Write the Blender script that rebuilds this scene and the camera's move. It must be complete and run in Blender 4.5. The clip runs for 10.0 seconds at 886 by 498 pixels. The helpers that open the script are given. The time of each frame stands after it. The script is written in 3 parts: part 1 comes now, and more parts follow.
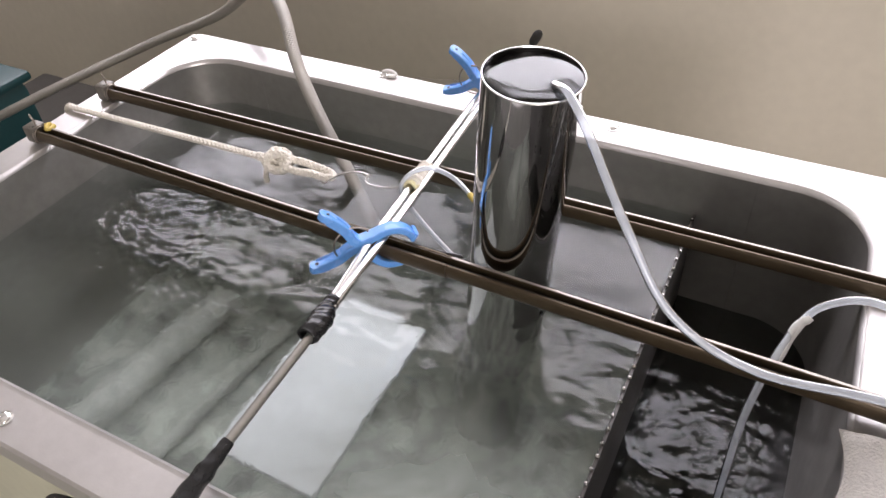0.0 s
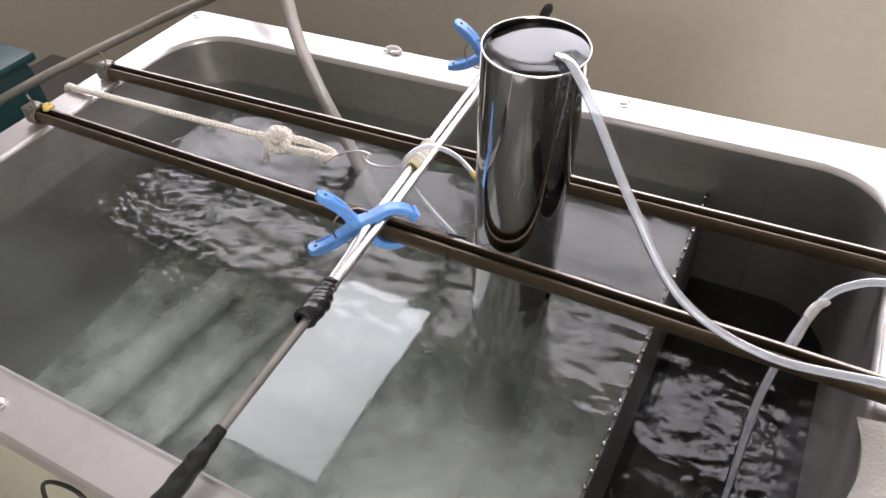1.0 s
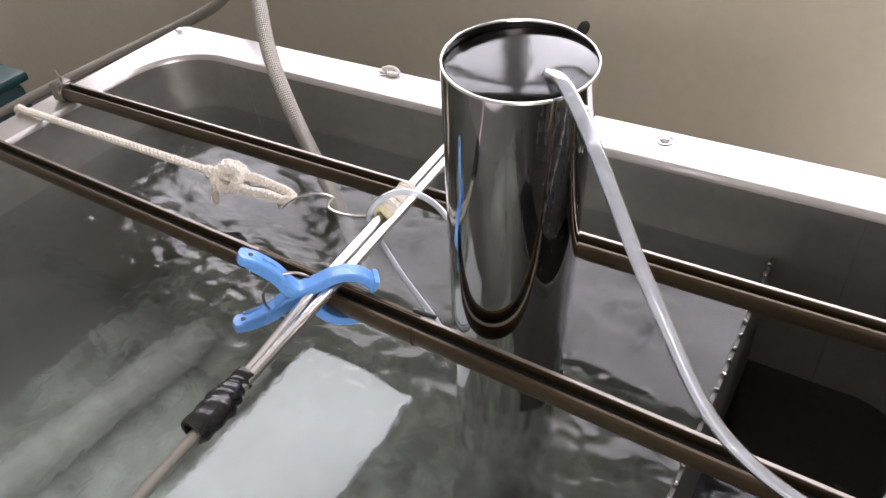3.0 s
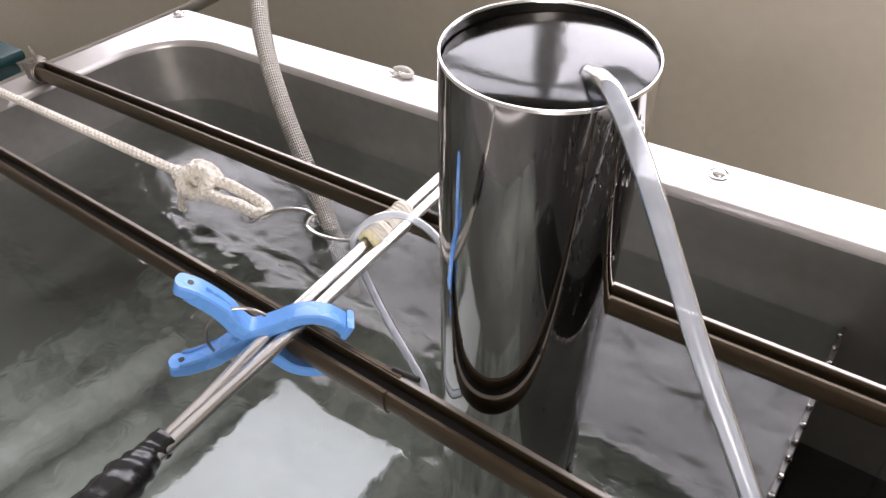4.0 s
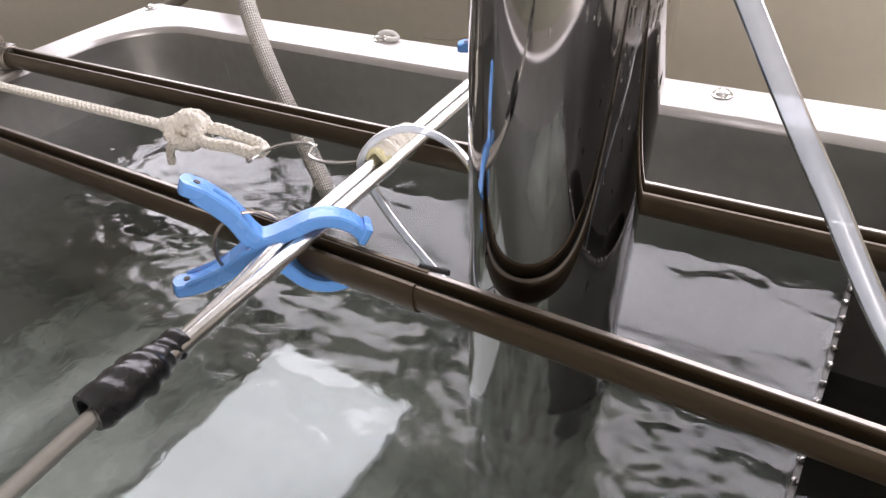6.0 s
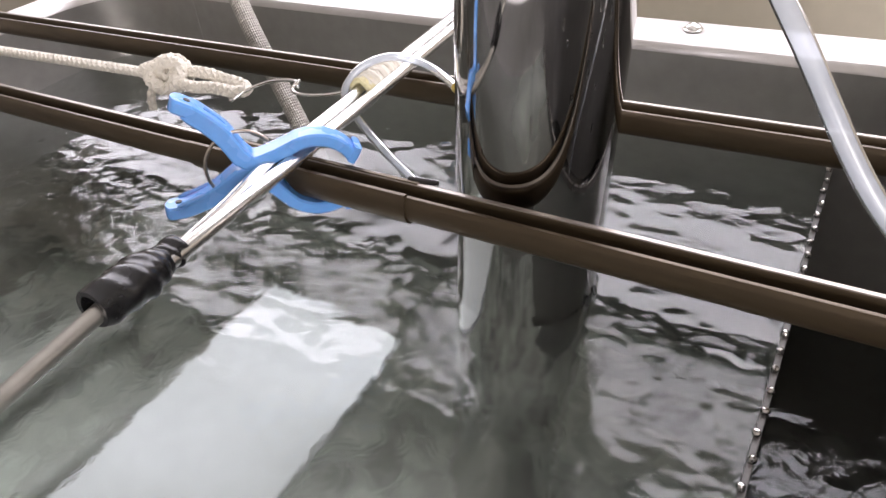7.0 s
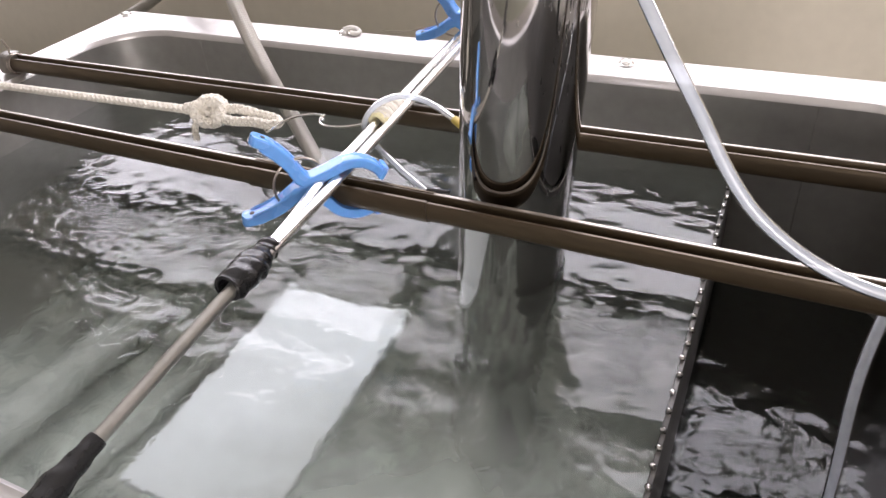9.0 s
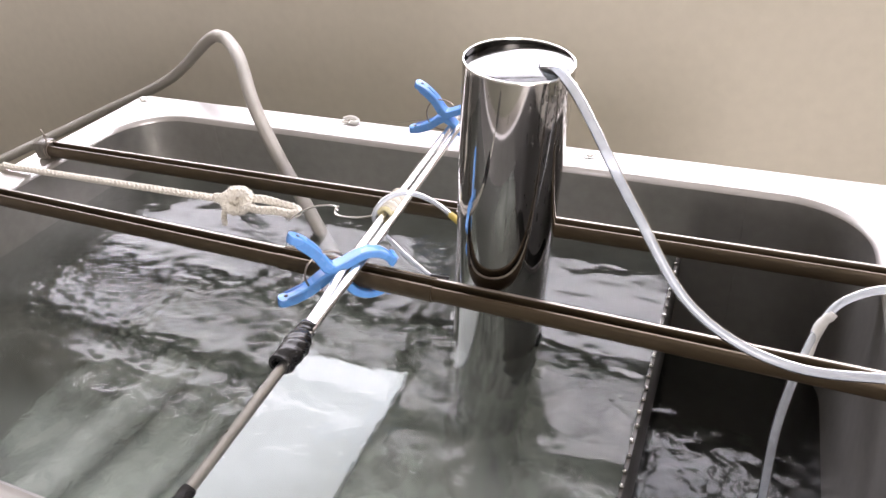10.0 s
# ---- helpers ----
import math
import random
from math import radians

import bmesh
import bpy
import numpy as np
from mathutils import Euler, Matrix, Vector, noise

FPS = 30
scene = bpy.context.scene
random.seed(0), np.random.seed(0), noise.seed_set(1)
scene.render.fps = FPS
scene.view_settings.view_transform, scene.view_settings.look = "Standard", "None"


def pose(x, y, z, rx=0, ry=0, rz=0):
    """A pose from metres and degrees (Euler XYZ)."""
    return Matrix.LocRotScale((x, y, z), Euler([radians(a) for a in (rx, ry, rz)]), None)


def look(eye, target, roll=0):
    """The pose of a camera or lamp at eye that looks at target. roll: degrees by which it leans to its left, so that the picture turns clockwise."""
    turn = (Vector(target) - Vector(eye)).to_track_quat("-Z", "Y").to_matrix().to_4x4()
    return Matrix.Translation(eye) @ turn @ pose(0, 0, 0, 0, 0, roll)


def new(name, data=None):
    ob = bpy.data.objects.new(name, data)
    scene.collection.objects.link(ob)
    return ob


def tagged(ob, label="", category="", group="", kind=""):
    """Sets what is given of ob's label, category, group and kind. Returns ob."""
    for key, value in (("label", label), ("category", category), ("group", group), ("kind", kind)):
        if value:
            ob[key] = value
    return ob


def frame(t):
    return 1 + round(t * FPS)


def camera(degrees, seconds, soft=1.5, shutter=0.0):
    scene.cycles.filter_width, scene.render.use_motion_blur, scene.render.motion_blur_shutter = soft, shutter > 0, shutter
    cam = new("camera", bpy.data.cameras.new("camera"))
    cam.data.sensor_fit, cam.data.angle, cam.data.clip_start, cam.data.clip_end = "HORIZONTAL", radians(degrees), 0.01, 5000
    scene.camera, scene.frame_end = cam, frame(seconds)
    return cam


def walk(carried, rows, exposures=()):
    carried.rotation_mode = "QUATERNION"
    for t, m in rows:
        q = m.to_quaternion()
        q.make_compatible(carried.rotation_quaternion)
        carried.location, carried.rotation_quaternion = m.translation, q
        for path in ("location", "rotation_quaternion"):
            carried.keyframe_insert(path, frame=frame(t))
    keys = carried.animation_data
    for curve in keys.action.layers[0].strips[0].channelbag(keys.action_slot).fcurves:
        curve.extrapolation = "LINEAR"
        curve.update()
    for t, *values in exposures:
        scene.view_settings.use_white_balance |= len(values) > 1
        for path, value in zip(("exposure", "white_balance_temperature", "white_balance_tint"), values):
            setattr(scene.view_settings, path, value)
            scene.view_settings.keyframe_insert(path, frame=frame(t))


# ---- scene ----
cam = camera(63.0, 10.0)
PATH = [
    (0, (0.586, -0.858, 0.554), (-0.157, 0.437, -0.777), -3.9),
    (0.5, (0.587, -0.848, 0.549), (-0.163, 0.427, -0.797), -4.5),
    (1, (0.59, -0.835, 0.537), (-0.178, 0.406, -0.831), -5.4),
    (1.5, (0.603, -0.814, 0.526), (-0.186, 0.399, -0.854), -6.3),
    (2, (0.6, -0.784, 0.491), (-0.221, 0.404, -0.893), -8.1),
    (2.5, (0.588, -0.736, 0.468), (-0.301, 0.439, -0.884), -8.7),
    (3, (0.566, -0.654, 0.432), (-0.356, 0.556, -0.867), -7.3),
    (4.5, (0.508, -0.551, 0.354), (-0.488, 0.651, -0.895), -3.3),
    (5, (0.508, -0.555, 0.353), (-0.481, 0.68, -0.869), -2.5),
    (5.5, (0.514, -0.577, 0.312), (-0.483, 0.666, -0.897), -5.9),
    (6, (0.506, -0.614, 0.277), (-0.443, 0.707, -0.887), -5.7),
    (7.5, (0.517, -0.668, 0.243), (-0.355, 0.676, -0.954), -6.3),
    (8, (0.511, -0.694, 0.249), (-0.363, 0.668, -0.926), -5.9),
    (8.5, (0.521, -0.724, 0.271), (-0.31, 0.657, -0.913), -5.7),
    (9, (0.538, -0.786, 0.332), (-0.214, 0.639, -0.853), -5.3),
    (9.5, (0.548, -0.842, 0.415), (-0.156, 0.661, -0.701), -4.8),
    (10, (0.55, -0.871, 0.442), (-0.138, 0.645, -0.666), -3.8),
]
walk(cam, [(t, look(eye, target, roll)) for t, eye, target, roll in PATH],
     exposures=[(0, 0.32, 6420, 15), (1, 0.27, 6420, 15), (2.5, 0.22, 6420, 15), (4.5, 0.27, 6420, 15), (5.5, 0.22, 6420, 15), (6.2, 0.32, 6420, 15), (7.5, 0.47, 6420, 15), (8.5, 0.47, 6420, 15), (9.3, 0.54, 6420, 15), (10, 0.62, 6420, 15)])

# ---- light ----
world = bpy.data.worlds.new("room_air")
scene.world = world
world.use_nodes = True
world.node_tree.nodes["Background"].inputs[0].default_value = (0.9, 0.92, 1.0, 1)
world.node_tree.nodes["Background"].inputs[1].default_value = 0.05


def area_lamp(name, eye, target, w, h, power, colour):
    d = bpy.data.lights.new(name, "AREA")
    d.shape, d.size, d.size_y, d.energy, d.color = "RECTANGLE", w, h, power, colour
    ob = new(name, d)
    ob.matrix_world = look(eye, target)
    return ob


# daylight in the opening of the wide window over the back wall, and a fill lamp in an unseen window added behind the
# camera
WIN = (-1.98, 1.35, 0.40, 1.45)          # x0, x1, z0, z1 of the back window
TRANSOM = 0.93                           # height of its cross bar; the panes above it have a daylight lamp of their own
WALL_Y = 0.62
for x, z, w, h, power in ((-1.065, 0.665, 1.79, 0.50, 14.5), (0.58, 0.665, 1.50, 0.50, 15.5), (-0.315, 1.19, 3.3, 0.48, 29)):
    area_lamp("window_daylight", (x, WALL_Y + 0.115, z), (x, -2.0, z - 0.2), w, h, power, (0.99, 0.962, 1.015))
# fill lamp added out of view to brighten the back wall
area_lamp("side_fill_light", (2.46, -3.2, 0.55), (-0.5, 0.1, 0.0), 1.5, 1.2, 66, (1.0, 0.94, 0.90))


# ---- materials ----
def material(name, colour, rough=0.5, metal=0.0, vary=0.1, scale=20.0, fine=200.0, bump=0.0, bump_scale=300.0,
             stretch=(1, 1, 1), rough_vary=0.1, space="Object", **extra):
    """A principled surface whose colour, gloss and relief vary at two scales."""
    m = bpy.data.materials.new(name)
    m.use_nodes = True
    nt = m.node_tree
    b = nt.nodes["Principled BSDF"]
    n = nt.nodes.new
    tc = n("ShaderNodeTexCoord")
    mp = n("ShaderNodeMapping")
    mp.inputs["Scale"].default_value = stretch
    nt.links.new(tc.outputs[space], mp.inputs[0])
    big, small = n("ShaderNodeTexNoise"), n("ShaderNodeTexNoise")
    for tex, s in ((big, scale), (small, fine)):
        tex.inputs["Scale"].default_value = s
        tex.inputs["Detail"].default_value = 4
        nt.links.new(mp.outputs[0], tex.inputs["Vector"])
    add = n("ShaderNodeMath")
    add.operation = "ADD"
    nt.links.new(big.outputs[0], add.inputs[0])
    nt.links.new(small.outputs[0], add.inputs[1])
    half = n("ShaderNodeMath")
    half.operation = "MULTIPLY"
    half.inputs[1].default_value = 0.5
    nt.links.new(add.outputs[0], half.inputs[0])
    ramp = n("ShaderNodeMapRange")
    ramp.inputs["From Min"].default_value, ramp.inputs["From Max"].default_value = 0.3, 0.7
    ramp.inputs["To Min"].default_value, ramp.inputs["To Max"].default_value = 1 - vary, 1 + vary
    nt.links.new(half.outputs[0], ramp.inputs[0])
    mul = n("ShaderNodeVectorMath")
    mul.operation = "SCALE"
    mul.inputs[0].default_value = colour[:3]
    nt.links.new(ramp.outputs[0], mul.inputs["Scale"])
    nt.links.new(mul.outputs[0], b.inputs["Base Color"])
    rr = n("ShaderNodeMapRange")
    rr.inputs["From Min"].default_value, rr.inputs["From Max"].default_value = 0.3, 0.7
    rr.inputs["To Min"].default_value, rr.inputs["To Max"].default_value = max(0, rough - rough_vary * rough), min(1, rough + rough_vary * rough)
    nt.links.new(big.outputs[0], rr.inputs[0])
    nt.links.new(rr.outputs[0], b.inputs["Roughness"])
    b.inputs["Metallic"].default_value = metal
    for key, value in extra.items():
        b.inputs[key.replace("_", " ")].default_value = value
    if bump:
        bt = n("ShaderNodeTexNoise")
        bt.inputs["Scale"].default_value = bump_scale
        bt.inputs["Detail"].default_value = 5
        nt.links.new(mp.outputs[0], bt.inputs["Vector"])
        bn = n("ShaderNodeBump")
        bn.inputs["Strength"].default_value = 0.6
        bn.inputs["Distance"].default_value = bump
        nt.links.new(bt.outputs[0], bn.inputs["Height"])
        nt.links.new(bn.outputs[0], b.inputs["Normal"])
    return m


def woven(m, around, along, depth, skew=1.0):
    """Adds a crossing weave to the relief of a swept mesh, with shade painted in its hollows, by its UV map: around the
    section and metres along it.
    """
    nt = m.node_tree
    b = nt.nodes["Principled BSDF"]
    n = nt.nodes.new
    uv = n("ShaderNodeUVMap")
    uv.uv_map = "sweep"
    sep = n("ShaderNodeSeparateXYZ")
    nt.links.new(uv.outputs[0], sep.inputs[0])
    waves = []
    for sign in (1, -1):
        a = n("ShaderNodeMath")
        a.operation = "MULTIPLY"
        a.inputs[1].default_value = 2 * math.pi * around
        nt.links.new(sep.outputs[0], a.inputs[0])
        c = n("ShaderNodeMath")
        c.operation = "MULTIPLY_ADD"
        c.inputs[1].default_value = sign * 2 * math.pi * along
        nt.links.new(sep.outputs[1], c.inputs[0])
        nt.links.new(a.outputs[0], c.inputs[2])
        s = n("ShaderNodeMath")
        s.operation = "SINE"
        nt.links.new(c.outputs[0], s.inputs[0])
        waves.append(s)
    mx = n("ShaderNodeMath")
    mx.operation = "MULTIPLY"
    nt.links.new(waves[0].outputs[0], mx.inputs[0])
    nt.links.new(waves[1].outputs[0], mx.inputs[1])
    bn = n("ShaderNodeBump")
    bn.inputs["Strength"].default_value = 0.9
    bn.inputs["Distance"].default_value = depth
    nt.links.new(mx.outputs[0], bn.inputs["Height"])
    nt.links.new(bn.outputs[0], b.inputs["Normal"])
    # base colour darkened in the hollows, as shade between the strands
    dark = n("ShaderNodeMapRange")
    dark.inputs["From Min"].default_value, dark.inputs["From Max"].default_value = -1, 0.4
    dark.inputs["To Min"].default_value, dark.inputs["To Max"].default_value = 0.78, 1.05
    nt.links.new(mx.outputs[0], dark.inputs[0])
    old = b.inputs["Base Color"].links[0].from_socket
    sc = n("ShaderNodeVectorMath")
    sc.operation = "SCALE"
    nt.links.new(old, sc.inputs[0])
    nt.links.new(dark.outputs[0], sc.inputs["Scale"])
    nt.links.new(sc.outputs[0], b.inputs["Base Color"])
    return m


RIM_STEEL = material("satin_steel_rim", (0.62, 0.60, 0.59), 0.38, 0.8, 0.06, 6, 90, 0.00015, 400, rough_vary=0.25)
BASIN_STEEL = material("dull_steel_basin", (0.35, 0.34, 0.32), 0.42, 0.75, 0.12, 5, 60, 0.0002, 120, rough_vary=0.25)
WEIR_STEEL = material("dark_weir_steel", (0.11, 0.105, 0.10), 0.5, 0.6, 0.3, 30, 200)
FLOOR_STEEL = material("basin_floor_steel", (0.46, 0.49, 0.45), 0.5, 0.1, 0.72, 6, 24)
MIRROR = material("polished_steel", (0.455, 0.44, 0.425), 0.045, 1.0, 0.03, 8, 60, 0.00004, 14, rough_vary=0.5)
# the vessel's steel darkened to carry the shade and dark reflections inside it
INNER_SHADE = material("shaded_inner_steel", (0.20, 0.19, 0.18), 0.22, 1.0, 0.1)
MIRROR_EDGE = material("bright_cut_steel", (0.80, 0.79, 0.77), 0.18, 1.0, 0.05)
BRONZE = material("bronze_anodised_rail", (0.070, 0.051, 0.030), 0.36, 0.55, 0.18, 14, 180, 0.0001, 500, (0.2, 1, 1))
SLOT_SHADE = material("rail_slot_shade", (0.012, 0.011, 0.010), 0.6, 0.0, 0.3)
LIP_GLINT = material("rail_lip_glint", (0.32, 0.29, 0.26), 0.36, 0.7, 0.15, 30, 200, stretch=(0.3, 1, 1))
ALU = material("brushed_aluminium", (0.72, 0.71, 0.69), 0.22, 0.95, 0.05, 20, 300, 0.00006, 700, (1, 0.1, 1))
BLUE = material("blue_plastic", (0.14, 0.36, 0.80), 0.27, 0.0, 0.05, 30, 200, 0.0001, 600, Subsurface_Weight=0.08)
WIRE = material("spring_wire", (0.33, 0.29, 0.25), 0.3, 0.9, 0.2)
TAPE = material("black_vinyl_tape", (0.012, 0.012, 0.013), 0.27, 0.0, 0.3, 40, 200, 0.0006, 130)
RUBBER = material("black_rubber", (0.015, 0.014, 0.014), 0.5, 0.0, 0.3, 40)
ROPE = material("white_cotton_rope", (0.78, 0.74, 0.66), 0.85, 0.0, 0.1, 60, 500, 0.0004, 900)
YARN = material("yellowed_yarn", (0.72, 0.66, 0.40), 0.9, 0.0, 0.25, 60, 400, 0.0004, 900)
YELLOW = material("yellow_tie", (0.52, 0.39, 0.08), 0.5, 0.0, 0.15)
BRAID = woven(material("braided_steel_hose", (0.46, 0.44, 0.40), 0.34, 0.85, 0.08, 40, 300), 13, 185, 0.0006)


def milky_material(name, body, see, gloss=0.05):
    """Cloudy plastic: part of the light goes straight through, part is scattered, with a soft sheen."""
    m = bpy.data.materials.new(name)
    m.use_nodes = True
    nt = m.node_tree
    nt.nodes.remove(nt.nodes["Principled BSDF"])
    n = nt.nodes.new
    clear, back, front, half, cloud, sheen, top = (n("ShaderNodeBsdfTransparent"), n("ShaderNodeBsdfTranslucent"), n("ShaderNodeBsdfDiffuse"),
                                                   n("ShaderNodeMixShader"), n("ShaderNodeMixShader"), n("ShaderNodeBsdfGlossy"), n("ShaderNodeMixShader"))
    tc, tex, mr = n("ShaderNodeTexCoord"), n("ShaderNodeTexNoise"), n("ShaderNodeMapRange")
    tex.inputs["Scale"].default_value = 60
    nt.links.new(tc.outputs["Object"], tex.inputs["Vector"])
    mr.inputs["From Min"].default_value, mr.inputs["From Max"].default_value = 0.3, 0.7
    mr.inputs["To Min"].default_value, mr.inputs["To Max"].default_value = 1 - see - 0.06, 1 - see + 0.06
    nt.links.new(tex.outputs[0], mr.inputs[0])
    clear.inputs["Color"].default_value = (0.93, 0.96, 1.0, 1)
    back.inputs["Color"].default_value = front.inputs["Color"].default_value = (*body, 1)
    sheen.inputs["Roughness"].default_value = 0.25
    nt.links.new(front.outputs[0], half.inputs[1])
    nt.links.new(back.outputs[0], half.inputs[2])
    nt.links.new(mr.outputs[0], cloud.inputs[0])
    nt.links.new(clear.outputs[0], cloud.inputs[1])
    nt.links.new(half.outputs[0], cloud.inputs[2])
    fres = n("ShaderNodeFresnel")
    fres.inputs["IOR"].default_value = 1.22
    more = n("ShaderNodeMath")
    more.operation = "ADD"
    more.inputs[1].default_value = gloss
    nt.links.new(fres.outputs[0], more.inputs[0])
    nt.links.new(more.outputs[0], top.inputs[0])
    nt.links.new(cloud.outputs[0], top.inputs[1])
    nt.links.new(sheen.outputs[0], top.inputs[2])
    nt.links.new(top.outputs[0], nt.nodes["Material Output"].inputs["Surface"])
    return m


CLEAR = milky_material("milky_clear_tube", (0.84, 0.88, 0.93), 0.55, 0.06)
TOWEL = material("terry_towel", (0.76, 0.73, 0.68), 0.95, 0.0, 0.15, 40, 300, 0.002, 420)
WALL = material("greige_wall_paint", (0.61, 0.565, 0.48), 0.55, 0.0, 0.05, 1.5, 40, 0.0003, 250)
WHITE_WALL = material("white_room_paint", (0.64, 0.62, 0.585), 0.7, 0.0, 0.05, 2, 40)
FLOORING = material("grey_green_floor", (0.36, 0.36, 0.30), 0.5, 0.0, 0.12, 4, 60)
CABINET = material("cream_cabinet_paint", (0.50, 0.49, 0.38), 0.45, 0.0, 0.06, 6, 60, 0.0002, 200)
TEAL = material("teal_plastic", (0.008, 0.046, 0.050), 0.4, 0.0, 0.12)
PURPLE = material("violet_sheath", (0.14, 0.11, 0.30), 0.5, 0.0, 0.12)
PIPE = material("pale_submerged_pipe", (0.58, 0.61, 0.57), 0.6, 0.0, 0.3, 18, 80)
BOARD = material("white_board", (0.84, 0.87, 0.89), 0.6, 0.0, 0.06, 12, 80)
BOUNCE_LEDGE = material("bounce_ledge_paint", (0.80, 0.78, 0.74), 0.5, 0.0, 0.05, 6, 60)
FRAME_PAINT = material("window_frame_paint", (0.62, 0.61, 0.58), 0.5, 0.0, 0.05)
DARK_ROOM = material("dark_furniture", (0.06, 0.055, 0.05), 0.6, 0.0, 0.2)


def water_material(name, bump, scale, murk, tint, ior=1.55, sharp=0.02, cloudy=0.0, pale_spots=()):
    """Sharp mirror gloss by Fresnel over a murky, slightly scattering refraction."""
    m = bpy.data.materials.new(name)
    m.use_nodes = True
    nt = m.node_tree
    nt.nodes.remove(nt.nodes["Principled BSDF"])
    n = nt.nodes.new
    gloss, refr, fres, mix = n("ShaderNodeBsdfGlossy"), n("ShaderNodeBsdfRefraction"), n("ShaderNodeFresnel"), n("ShaderNodeMixShader")
    gloss.inputs["Roughness"].default_value = sharp
    gloss.inputs["Color"].default_value = (1, 1, 1, 1)
    refr.inputs["Roughness"].default_value = murk
    refr.inputs["IOR"].default_value, fres.inputs["IOR"].default_value = 1.333, ior
    refr.inputs["Color"].default_value = tint
    tc = n("ShaderNodeTexCoord")
    tex = n("ShaderNodeTexNoise")
    tex.inputs["Scale"].default_value = scale
    tex.inputs["Detail"].default_value = 2.5
    tex.inputs["Distortion"].default_value = 0.8
    nt.links.new(tc.outputs["Object"], tex.inputs["Vector"])
    bn = n("ShaderNodeBump")
    bn.inputs["Strength"].default_value = 1.0
    bn.inputs["Distance"].default_value = bump
    nt.links.new(tex.outputs[0], bn.inputs["Height"])
    for node in (gloss, refr, fres):
        nt.links.new(bn.outputs[0], node.inputs["Normal"])
    nt.links.new(fres.outputs[0], mix.inputs[0])
    haze, body = n("ShaderNodeBsdfDiffuse"), n("ShaderNodeMixShader")
    haze.inputs["Color"].default_value = (0.43, 0.48, 0.44, 1)
    drift, share = n("ShaderNodeTexNoise"), n("ShaderNodeMapRange")
    drift.inputs["Scale"].default_value, drift.inputs["Detail"].default_value, drift.inputs["Distortion"].default_value = 7.0, 3.0, 1.2
    nt.links.new(tc.outputs["Object"], drift.inputs["Vector"])
    share.inputs["From Min"].default_value, share.inputs["From Max"].default_value = 0.35, 0.68
    share.inputs["To Min"].default_value, share.inputs["To Max"].default_value = cloudy * 0.15, cloudy * 2.2
    nt.links.new(drift.outputs[0], share.inputs[0])
    last = share.outputs[0]
    for spot, reach, most in (pale_spots if cloudy else ()):        # pale haze painted in at set spots, standing in for lit water
        far, near, more = n("ShaderNodeVectorMath"), n("ShaderNodeMapRange"), n("ShaderNodeMath")
        far.operation, more.operation, near.interpolation_type = "DISTANCE", "MULTIPLY_ADD", "SMOOTHSTEP"
        far.inputs[1].default_value = spot
        nt.links.new(tc.outputs["Object"], far.inputs[0])
        near.inputs["From Min"].default_value, near.inputs["From Max"].default_value = 0.0, reach
        near.inputs["To Min"].default_value, near.inputs["To Max"].default_value = most, 0.0
        nt.links.new(far.outputs["Value"], near.inputs[0])
        nt.links.new(near.outputs[0], more.inputs[0])
        nt.links.new(drift.outputs[0], more.inputs[1])
        nt.links.new(last, more.inputs[2])
        last = more.outputs[0]
    nt.links.new(last, body.inputs[0])
    nt.links.new(refr.outputs[0], body.inputs[1])
    nt.links.new(haze.outputs[0], body.inputs[2])
    nt.links.new(body.outputs[0], mix.inputs[1])
    nt.links.new(gloss.outputs[0], mix.inputs[2])
    nt.links.new(mix.outputs[0], nt.nodes["Material Output"].inputs["Surface"])
    return m


WATER = water_material("rippled_water", 0.0006, 58, 0.16, (0.84, 0.875, 0.85, 1), 1.37, 0.045, 0.03, [((0.40, -0.61, -0.08), 0.22, 1.2), ((-0.02, -0.60, -0.08), 0.16, 0.22)])
STILL_WATER = water_material("calm_water", 0.0003, 26, 0.05, (0.45, 0.47, 0.46, 1), 1.42, 0.10)
RUNNING_WATER = water_material("running_water", 0.0002, 60, 0.0, (0.97, 0.98, 0.98, 1), 1.6, 0.05)
# tint of the tank water darkened to stand in for the chamber's shade
SHADED_SUMP_WATER = water_material("shaded_sump_water", 0.0008, 45, 0.2, (0.34, 0.35, 0.34, 1), 1.36)


# ---- mesh helpers ----
def mesh(name, bm, mat, smooth=True):
    me = bpy.data.meshes.new(name)
    bm.normal_update()
    bm.to_mesh(me)
    bm.free()
    me.materials.append(mat)
    if smooth:
        me.polygons.foreach_set("use_smooth", [True] * len(me.polygons))
        me.set_sharp_from_angle(angle=radians(42))
    return me


def thing(name, at, label, category, group="", kind=""):
    """An empty at the base of a thing, to hold its parts."""
    ob = new(name)
    ob.location = at
    ob.empty_display_size = 0.02
    return tagged(ob, label, category, group, kind)


def part(name, bm, mat, parent, label="", smooth=True):
    """One mesh under a thing, given in world coordinates."""
    ob = new(name, mesh(name, bm, mat, smooth))
    if parent is not None:
        ob.parent = parent
        top, shift = parent, Vector((0, 0, 0))
        while top is not None:
            shift += top.location
            top = top.parent
        ob.data.transform(Matrix.Translation(-shift))
    return tagged(ob, label)


def solo(name, bm, mat, label, category, group="", kind="", smooth=True):
    return tagged(new(name, mesh(name, bm, mat, smooth)), label, category, group, kind)


